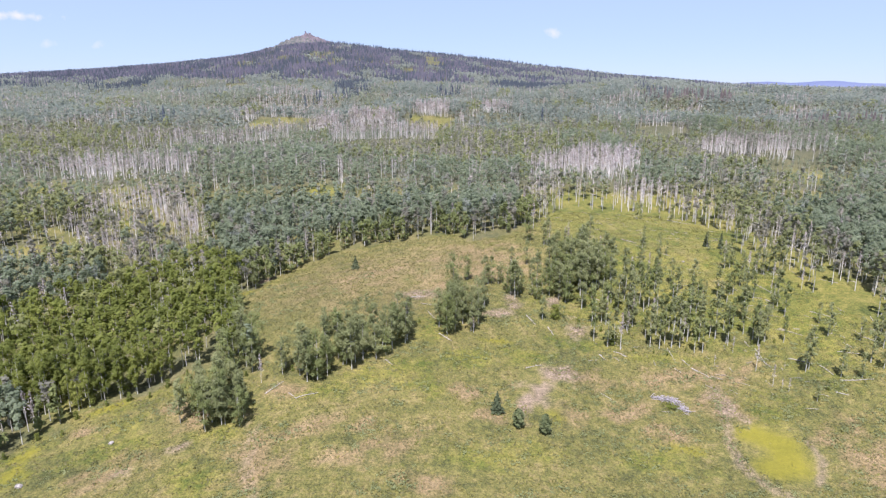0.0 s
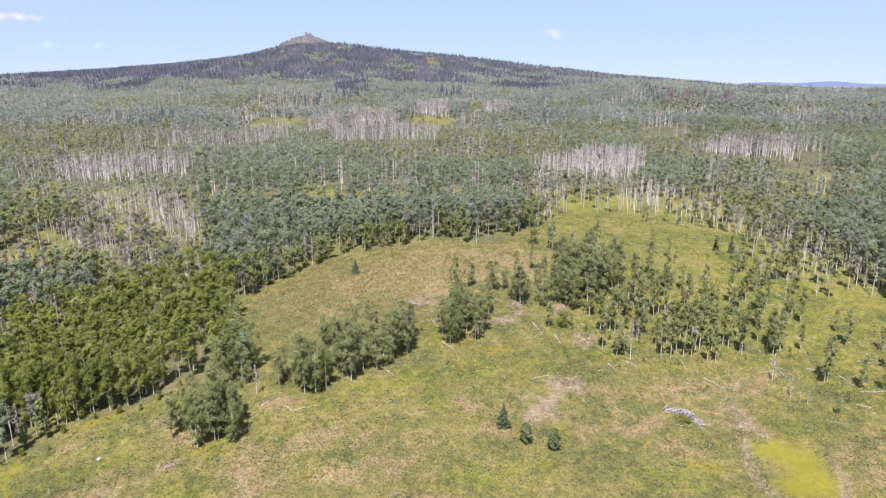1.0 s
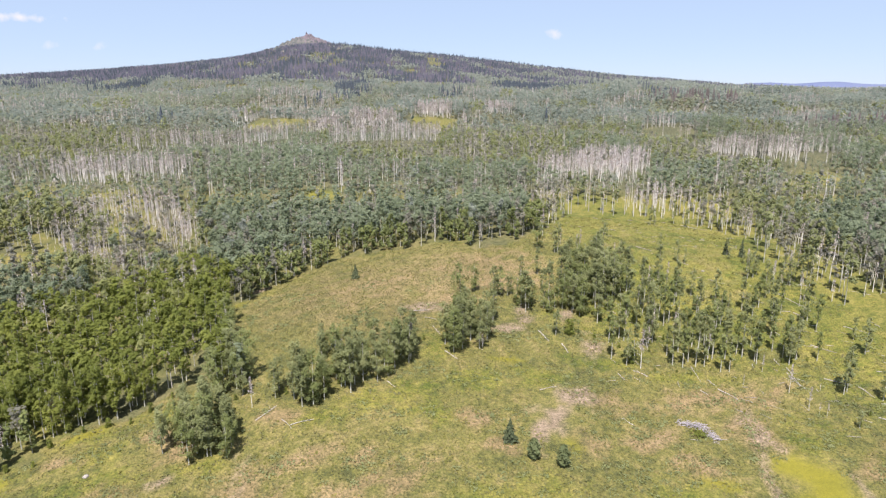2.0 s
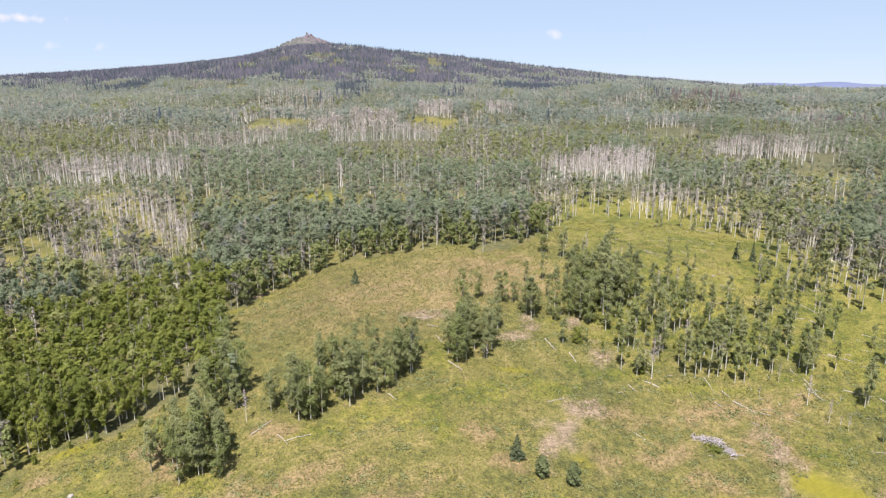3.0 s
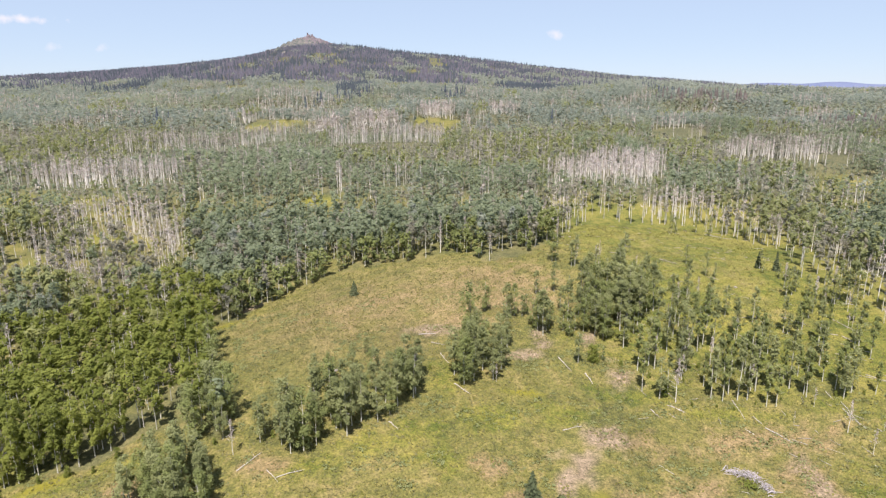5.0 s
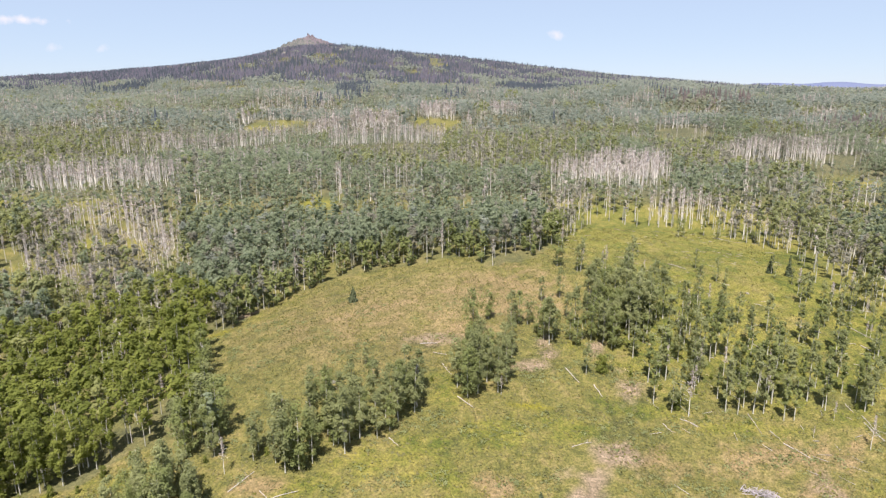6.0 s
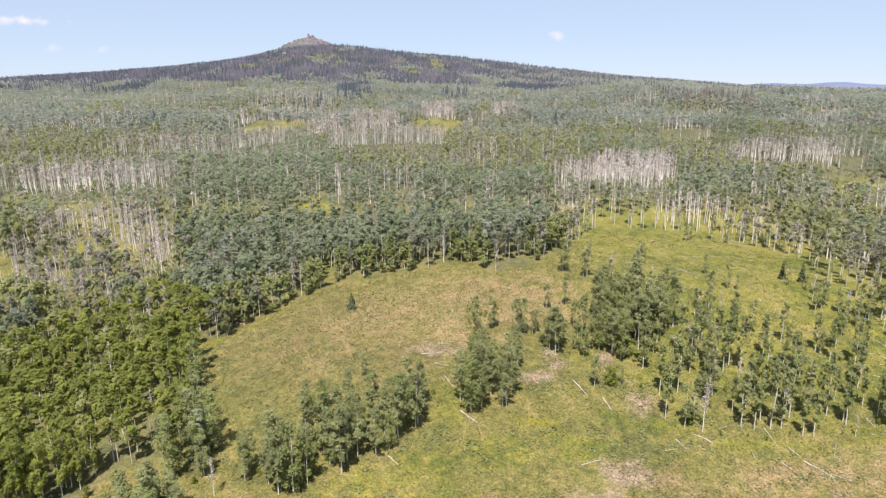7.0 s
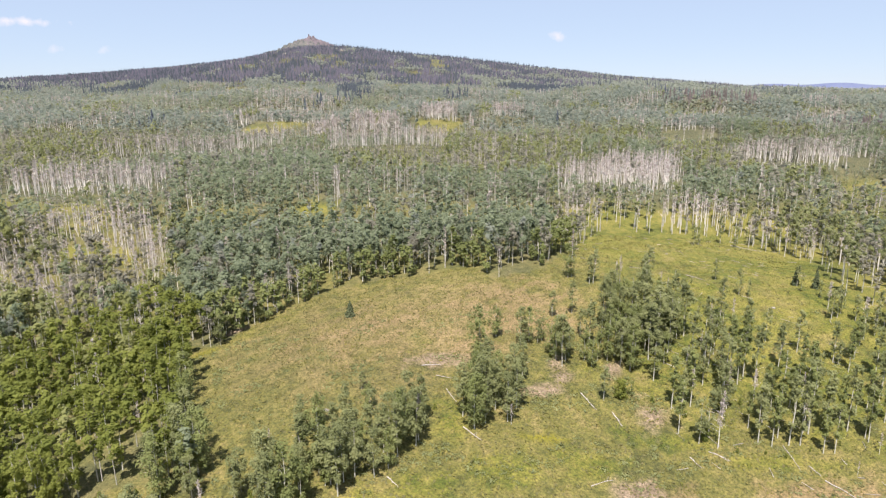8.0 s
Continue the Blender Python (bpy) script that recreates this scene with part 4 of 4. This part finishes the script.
def split(x, y, rng):
    """What grows at each place: 0 grey-green, 1 bright, 2 yellow-green, 3 thinning, 4 dead, 5 paled for haze, 6
    high-crowned, 8 olive.
    """
    d = dead_share(x, y)
    u, w, q = rng.uniform(0, 1, (3, len(x)))
    tone = waves(x, y * 0.6, 60, 31) + 0.35 * waves(x, y * 0.6, 18, 32)
    # the share of haze-coloured trees grows with distance
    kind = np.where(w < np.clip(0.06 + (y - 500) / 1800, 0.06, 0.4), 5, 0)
    olive = in_any(x, y, OLIVE_WOOD, 9) | ((tone > 0.75) & (y > 330))
    kind = np.where(olive, np.where(w < 0.55, 8, np.where(w < 0.75, 2, np.where(w < 0.9, 3, 0))), kind)
    kind = np.where(band(x, y), np.where(q < 0.55, 6, np.where(q < 0.72, 3, kind)), kind)
    kind = np.where(open_wood(x, y), np.where(y > 240, np.where(w < np.where(x < 104, 0.22, 0.45), 6, np.where(q < 0.25, 3, 4)), np.where(w < 0.6, 6, np.where(q < 0.5, 3, 4))), kind)
    kind = np.where(inside(x, y, BRIGHT), np.where(w < 0.96, 1, 2), kind)
    kind = np.where((u < d * 1.4 + np.where(y > 420, 0.0, 0.06)) & (kind != 6) & ~inside(x, y, BRIGHT), 3, kind)
    return np.where(u < d, 4, kind)


def young(x, y):
    """Low young growth on the near side of the dead groves and clearings."""
    low = np.zeros(len(x), bool)
    for k, start in ((0.03, 0), (0.07, 0), (0.11, 300), (0.15, 300)):
        low |= in_any(x * (1 + k), y * (1 + k), DEAD_GROVES + CLEARINGS, 4) & (y > start)
    return low & ~in_any(x, y, DEAD_GROVES, 3) & ((y > 212) | (x < -95) & (y > 180)) & ~inside(x, y, BRIGHT)


def stand(x, y, rng, sets, lo, hi, far=False):
    kind = split(x, y, rng)
    size = np.where(young(x, y), rng.uniform(0.3, 0.65, len(x)), 1.0) * np.where(in_any(x, y, DEAD_GROVES, 3) & (y > 420), 1.08, 1.0)
    if 7 in sets:
        rim = (inside(x, y - 8, MEADOW) | inside(x + 6, y - 3, MEADOW)) & ~open_wood(x, y) & ((kind == 0) | (kind == 5))
        kind = np.where(rim & (rng.uniform(0, 1, len(x)) < 0.85), 7, kind)
    names = ["aspen woodland of grey-green crowns over pale trunks", "dense stand of bright green young aspens", "open yellow-green aspen woodland", "thinning aspens with sparse olive leaves",
             "grove of bleached dead aspens with bare twigs", "aspen woodland with green leaves paled and greyed for haze", "tall open aspens with high crowns and long pale trunks", "low leafy aspens along the meadow edge",
             "aspen woodland of soft olive green crowns"]
    leaf = [LEAF_DARK, LEAF_BRIGHT, LEAF_PALE, LEAF_THIN, TWIG, LEAF_HAZED, LEAF_OLIVE, LEAF_GREY, LEAF_OLIVE]
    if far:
        # far stands use the leaf colours that carry the haze
        leaf[0], leaf[5], leaf[8], leaf[2] = LEAF_FAR_HAZE, LEAF_HAZED, LEAF_OLIVE_HAZE, LEAF_OLIVE_HAZE
    for k in range(9):
        w = kind == k
        if not w.any():
            continue
        grow("dead_aspen_grove" if k == 4 else "aspen_woodland", names[k], sets[k if k in (3, 4, 6, 7) else 0], [BARK_DEAD if k == 4 else BARK, leaf[k]], x[w], y[w], rng, lo * (0.9 if k == 1 else 1), hi * (0.92 if k == 1 else 1), size=size[w])


def thin_out(x, y, rng):
    """Open woodland with grass between the trunks on some slopes."""
    p = np.ones(len(x))
    p = np.where(open_wood(x, y), np.where(y > 240, 0.95, 0.42), p)
    p = np.where(band(x, y), 0.7, p)
    p = np.where((x > 118) & (y < 300), 0.95, p)
    p = p * np.clip(1.05 - 0.4 * np.clip(waves(x, y, 22, 41), 0, 1), 0, 1)
    p = np.where(in_any(x, y, DEAD_GROVES, 3), 1, p * (1 - 0.9 * glade(x, y)))
    return rng.uniform(0, 1, len(x)) < p


def in_sight(x, y, wide=0.76, back=18):
    return np.abs(x) < (y + back) * wide


r2 = np.random.RandomState(11)
x, y = cells(r2, -230, 240, 96, 262, 3.3)
ok = wooded(x, y) & in_sight(x, y) & thin_out(x, y, r2)
done = np.array(FRONT)
ok &= ~((x < -40) & (x > -95) & (y < done[:, 1].max() - 1) & inside(x, y, BRIGHT))
x, y = x[ok], y[ok]
near_sets = {0: forms(50, 7, 12.0, 0.32, 1.8, 275, 0.57, 4, 3, 0.12), 3: forms(51, 5, 12.0, 0.38, 1.7, 210, 0.58, 4, 5, 0.13), 4: dead_forms(52, 4, 10.5, 40, 0.2, 0.11), 6: forms(59, 6, 12.5, 0.42, 1.4, 200, 0.52, 4, 3, 0.125), 7: forms(65, 5, 10.5, 0.09, 1.9, 300, 0.58, 4, 2, 0.12)}
back = y > 226
stand(x[~back], y[~back], r2, near_sets, 0.8, 1.15)
near_sets.update({0: forms(50, 7, 12.0, 0.32, 1.8, 176, 0.66, 4, 1, 0.12, 3), 3: forms(51, 5, 12.0, 0.38, 1.7, 140, 0.66, 4, 3, 0.13, 3), 4: dead_forms(52, 4, 10.5, 34, 0.22, 0.12)})
stand(x[back], y[back], r2, near_sets, 0.8, 1.15)

x, y = cells(r2, -560, 600, 262, 600, 4.3)
gx, gy = cells(r2, -240, 240, 262, 560, 3.3)
grove = np.zeros(len(gx), bool)
for g in DEAD_GROVES:
    grove |= inside(gx, gy, g)
outside = np.ones(len(x), bool)
for g in DEAD_GROVES:
    outside &= ~inside(x, y, g)
x, y = np.r_[x[outside], gx[grove]], np.r_[y[outside], gy[grove]]
ok = wooded(x, y) & in_sight(x, y, 0.74) & thin_out(x, y, r2)
x, y = x[ok], y[ok]
mid_sets = {0: forms(53, 7, 11.0, 0.20, 1.9, 62, 0.83, 3, 0, 0.085, 2, 1.3, 0.28), 3: forms(54, 4, 13, 0.5, 1.8, 36, 0.95, 3, 1, 0.16, 2), 4: dead_forms(55, 4, 12.5, 14, 0.32, 0.185, 3, 2, 2), 6: forms(63, 6, 12.5, 0.52, 1.7, 75, 0.75, 3, 0, 0.15, 2)}
stand(x, y, r2, mid_sets, 0.8, 1.2)

x, y = cells(r2, -1250, 1250, 600, 1500, 6.6)
gx, gy = cells(r2, -260, 260, 600, 800, 4.0)
grove = np.zeros(len(gx), bool)
for g in DEAD_GROVES:
    grove |= inside(gx, gy, g)
x, y = np.r_[x, gx[grove]], np.r_[y, gy[grove]]
ok = wooded(x, y) & in_sight(x, y, 0.725) & (r2.uniform(0, 1, len(x)) > 0.8 * glade(x, y))
x, y = x[ok], y[ok]
far_sets = {0: [(None, c) for _, c in forms(56, 7, 11.5, 0.12, 3.4, 24, 1.9, 3, 0, 0.22, 2, 1.6, 0.22)], 3: forms(57, 4, 12.5, 0.30, 2.8, 15, 1.6, 3, 0, 0.2, 2, 1.5, 0.25), 4: dead_forms(58, 4, 12, 10, 0.6, 0.30, 3, 0, 2), 6: forms(64, 6, 12.5, 0.52, 2.3, 15, 1.7, 3, 0, 0.26, 2)}
conifer = (r2.uniform(0, 1, len(x)) < np.clip(0.9 * waves(x, y * 0.4, 90, 61) - 0.75 + (y - 1000) / 1600 + 0.4 * np.clip((-x - 300) / 400, 0, 1), 0.0, 0.8))
for g in BROWN_SPRUCE:
    conifer |= inside(x, y, g) & (r2.uniform(0, 1, len(x)) < 0.45)
brown = conifer & in_any(x, y, BROWN_SPRUCE)
# the cloud-shadow patch is filled with solid dark spruce
conifer = (conifer & ~brown) | inside(x, y, CLOUD_SHADE)
brown &= ~conifer
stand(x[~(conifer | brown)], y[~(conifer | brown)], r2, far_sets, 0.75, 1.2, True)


def cone_form(rng, h, w):
    """A small far spruce: ragged tiers of drooping boughs."""
    pieces = []
    for t in range(3):
        z0, z1, rr = h * (0.08 + 0.28 * t), h * min(1.0, 0.52 + 0.27 * t), w * (1 - 0.28 * t)
        a = rng.uniform(0, 6.28) + np.arange(4) * 1.5708
        for k in range(4):
            p, q = a[k] - 0.75, a[k] + 0.75
            pieces.append((np.array([[rr * math.cos(p), rr * math.sin(p), z0], [rr * math.cos(q), rr * math.sin(q), z0 + 0.2], [0, 0, z1]]), np.arange(3)[None]))
    return join(pieces)


far_spruce = [(cone_form(r2, 17, 2.9), None) for _ in range(4)]
grow("spruce_woodland", "dark spruces in far aspen woodland, massed as a cloud shadow", far_spruce, [NEEDLE_HAZE], x[conifer], y[conifer], r2, 0.6, 1.1)
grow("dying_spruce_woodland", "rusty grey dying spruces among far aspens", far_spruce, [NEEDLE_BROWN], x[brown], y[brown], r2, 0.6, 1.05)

x, y = cells(r2, -2500, 2100, 1500, 3080, 10.2)
ok = in_sight(x, y, 0.72) & (np.hypot(x + 628, (y - 2900) * 0.8) > 92)
ok &= ~opening(x, y)
ok &= r2.uniform(0, 1, len(x)) < 0.95 - 0.55 * np.clip(waves(x, y * 0.4, 45, 71) - 0.2, 0, 1)
x, y = x[ok], y[ok]
hill = np.clip((terrain(x, y) - 48) / 60, 0, 1)
mixv = 0.7 * waves(x, y * 0.5, 150, 72) + 0.8 * waves(x, y * 0.7, 45, 73)
u = r2.uniform(0, 1, len(x))
# nothing but dark spruce inside the cloud-shadow patch
spr = (0.55 * u + 0.23 < np.clip(0.12 + 0.85 * hill + 0.6 * mixv + 0.3 * np.clip((-x - 300) / 500, 0, 1) - 0.2 * np.clip((x - 50) / 300, 0, 1), 0.03, 0.97)) | inside(x, y, CLOUD_SHADE)
grey = spr & ~inside(x, y, CLOUD_SHADE) & (r2.uniform(0, 1, len(x)) < np.clip(0.55 + 0.5 * waves(x, y * 0.5, 90, 74), 0.1, 0.95))
grow("spruce_woodland", "dark spruce forest covering the mountain flank", far_spruce, [NEEDLE_HAZE], x[spr & ~grey], y[spr & ~grey], r2, 0.55, 1.15)
grow("dying_spruce_woodland", "grey dying spruces on the mountain flank, tinted bluer for haze", far_spruce, [NEEDLE_GREY_HAZE], x[grey], y[grey], r2, 0.55, 1.1)
hill_forms = [(None, aspen_crown(r2, 13, 0.2, 4.0, 13, 3.8, 7)) for _ in range(4)]
# aspens at the mountain foot take the haze-paled leaf colour
grow("aspen_woodland", "far aspen woodland at the mountain foot", hill_forms, [BARK, LEAF_HAZED], x[~spr], y[~spr], r2, 0.8, 1.2)

x, y = cells(r2, -2300, 1500, 2780, 3060, 15)
ok = in_sight(x, y, 0.72) & (np.hypot(x + 628, (y - 2900) * 0.8) > 92) & (waves(x, y * 0.6, 38, 76) > 0.15) & (terrain(x, y) > 80)
grow("spruce_woodland", "tall dark spruces in clumps along the mountain crest", far_spruce, [NEEDLE_HAZE], x[ok], y[ok], r2, 0.9, 1.55)

# ---------- summit rocks and far mesa ----------
CRAG_X = (-790, -739, -712, -687, -655, -622, -601, -583, -570, -544, -505, -470)
CRAG_Z = (230, 240, 254, 268, 277, 287, 293, 292, 286, 277, 260, 244)


def crag():
    """The bare top of the mountain: a stony slope under a broken reddish crest with two pinnacles."""
    ob = new("summit_outcrop")
    ox, oy = -610.0, 2915.0
    base = float(terrain(ox, oy))
    ob.location = (ox, oy, base)
    xs, ys = np.linspace(-790, -470, 130), np.linspace(2790, 3010, 60)
    gx, gy = np.meshgrid(xs, ys)
    gx, gy = gx.ravel(), gy.ravel()
    low = terrain(gx, gy)
    fade = np.clip(1 - np.abs(gy - 2915) / 100, 0, 1) ** 0.8
    top = np.interp(gx, CRAG_X, CRAG_Z) + 3.5 * waves(gx, gy, 9, 51) + 2.5 * waves(gx, gy, 4, 52)
    z = np.where(fade > 0, low + (top - low) * fade + 3 * fade * waves(gx, gy * 0.6, 14, 53), low) - 5 * (1 - fade)
    red = (0.02 * (gx + 622) + 0.06 * (z - 272) + 1.6 * waves(gx, gy, 9, 54)) > 0.4
    i = (np.arange(59)[:, None] * 130 + np.arange(129)).ravel()
    v, f = np.stack([gx - ox, gy - oy, z - base], 1), np.stack([i, i + 1, i + 131, i + 130], 1)
    part("slope_rock", mesh_np("slope_rock", v, f, [TALUS, CRAG], red[i].astype(int)), ob, "grey-green stony slope with reddish rock")
    for name, cx, w, h, seed in [("crag", 12, 24, 26, 3), ("pinnacle", 9, 8, 34, 4), ("pinnacle", 26, 9, 33, 5), ("crag", 42, 16, 20, 7), ("crag", -18, 14, 18, 8), ("crag", -62, 20, 16, 9)]:
        bm = bmesh.new()
        bmesh.ops.create_icosphere(bm, subdivisions=4, radius=1.0)
        foot = float(np.interp(ox + cx, CRAG_X, CRAG_Z)) - base - 29
        for v in bm.verts:
            k = 1 + 0.55 * noise.fractal(v.co * 1.8 + Vector((seed * 7.3, 0, 0)), 1.0, 2.0, 5)
            v.co = Vector((v.co.x * w * k + cx, v.co.y * w * k, v.co.z * h * (0.5 + 0.5 * k) + foot))
        me = bpy.data.meshes.new(name)
        bm.to_mesh(me)
        bm.free()
        me.materials.append(CRAG)
        part(name, me, ob)
    return tagged(ob, "reddish rocky crag crowning the wooded mountain", "rock outcrop")


crag()


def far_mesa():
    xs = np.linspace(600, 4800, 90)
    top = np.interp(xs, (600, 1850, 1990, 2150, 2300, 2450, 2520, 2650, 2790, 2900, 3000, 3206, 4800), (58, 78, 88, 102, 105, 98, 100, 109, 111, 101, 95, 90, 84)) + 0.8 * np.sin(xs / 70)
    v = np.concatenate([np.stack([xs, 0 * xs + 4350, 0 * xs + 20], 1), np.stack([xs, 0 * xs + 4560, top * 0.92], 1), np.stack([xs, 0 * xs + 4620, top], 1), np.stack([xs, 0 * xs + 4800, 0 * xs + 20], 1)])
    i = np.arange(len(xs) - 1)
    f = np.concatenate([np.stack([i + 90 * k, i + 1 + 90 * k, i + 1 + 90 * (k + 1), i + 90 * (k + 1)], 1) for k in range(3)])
    return tagged(new("backdrop", mesh_np("backdrop", v, f, [MESA])), "low wooded mesa on the horizon, coloured blue for haze", "hills", kind="structure")


far_mesa()

# ---------- low plants of the meadow ----------
def tuft(rng, count, wide, tall, size):
    c = rng.normal(0, 1, (count, 3)) * (wide * 0.4, wide * 0.4, tall * 0.3)
    c[:, 2] = np.abs(c[:, 2]) + tall * 0.25
    return quads(rng, c, c / (np.linalg.norm(c, axis=1)[:, None] + 1e-6), size, 0.8, 0.5, tri=True)


def meadow_plants(name, label, mat, step, form_args, share, seed):
    r = np.random.RandomState(seed)
    x, y = cells(r, -110, 112, 88, 262, step)
    ok = inside(x, y, MEADOW) & in_sight(x, y, 0.8, 5) & (r.uniform(0, 1, len(x)) < share(x, y))
    x, y = x[ok], y[ok]
    return grow(name, label, [(tuft(r, *form_args), None) for _ in range(6)], [mat], x, y, r, 0.55, 1.3, "plants")


def bare_ground(x, y):
    d = np.hypot((x - 21) / 5, (y - 126) / 9)
    d = np.minimum(d, np.hypot((x - 64) / 6.5, (y - 107) / 10))
    return np.where(d < 1, 0.03, 1.0)


meadow_plants("sagebrush", "low grey-green sagebrush dotted over the meadow", SAGE, 0.95, (9, 0.75, 0.26, 0.25), lambda x, y: bare_ground(x, y) * np.clip(0.62 + 0.2 * waves(x, y, 14, 81) + 0.35 * np.clip(1.4 - np.hypot((x + 22) / 34, (y - 182) / 30), 0, 1) - 0.4 * ((x > 40) & (y > 150)), 0.08, 0.9), 21)
meadow_plants("meadow_herbs", "yellow-green grass tufts and herbs in the meadow", FORB, 0.95, (8, 0.9, 0.18, 0.25), lambda x, y: bare_ground(x, y) * np.clip(0.5 + 0.2 * waves(x, y, 18, 82), 0.2, 0.8), 22)

meadow_plants("low_shrubs", "low dark green shrubs in patches on the meadow", LEAF_OLIVE, 1.7, (34, 1.25, 0.5, 0.24),
              lambda x, y: bare_ground(x, y) * np.clip(0.10 + 0.55 * waves(x, y, 11, 83) + 0.25 * ((x > 20) & (y < 142)), 0.0, 0.6) * (y < 190), 23)


def litter():
    """Thin bleached sticks lying all over the slope."""
    r = np.random.RandomState(77)
    x, y = cells(r, 36, 118, 122, 262, 4.2)
    ok = (r.uniform(0, 1, len(x)) < np.clip(0.36 + 0.5 * waves(x, y, 16, 91), 0.05, 1)) & (inside(x, y, MEADOW) | open_wood(x, y))
    pieces = []
    for a, b in zip(x[ok], y[ok]):
        t, ln, rad = r.normal(2.4, 0.7), r.uniform(0.7, 3.2), r.uniform(0.035, 0.075)
        pts = [(a + k * ln * math.cos(t), b + k * ln * math.sin(t)) for k in (-0.5, 0.5)]
        pts = [(p, q, float(terrain(p, q)) + 0.16) for p, q in pts]
        pieces.append(tube(pts, [rad, rad * 0.6], 4))
    v, f = join(pieces)
    return tagged(new("fallen_sticks", mesh_np("fallen_sticks", v, f, [WOOD_GREY])), "thin bleached sticks and logs strewn in the grass", "deadwood", kind="stuff")


litter()


# ---------- pale ledges on the mountain flank ----------
for i, (x, y, w) in enumerate([(-405, 2560, 10), (-950, 2280, 10), (-560, 2300, 9), (420, 2380, 9)]):
    bm = bmesh.new()
    bmesh.ops.create_icosphere(bm, subdivisions=3, radius=1.0)
    for v in bm.verts:
        k = 1 + 0.5 * noise.fractal(v.co * 2 + Vector((i * 5.1, 0, 0)), 1.0, 2.0, 3)
        v.co = Vector((v.co.x * w * k, v.co.y * w * 0.7 * k, v.co.z * 9 * k))
    me = bpy.data.meshes.new("rock_ledge")
    bm.to_mesh(me)
    bm.free()
    me.materials.append(STONE)
    ob = new("rock_ledge", me)
    ob.location = (x, y, float(terrain(x, y)) + 4)
    tagged(ob, "pale rock ledge showing among mountain spruces", "rock", "rock ledges")

# ---------- shrub in the crook of the brush pile ----------
r5 = np.random.RandomState(91)
v, f = tuft(r5, 260, 2.3, 1.1, 0.26)
shrub = new("shrub", mesh_np("shrub", v, f, [LEAF_BRIGHT]))
shrub.location = (48.9, 123.2, float(terrain(48.9, 123.2)) - 0.1)
tagged(shrub, "low green shrub growing beside a heap of branches", "shrub")
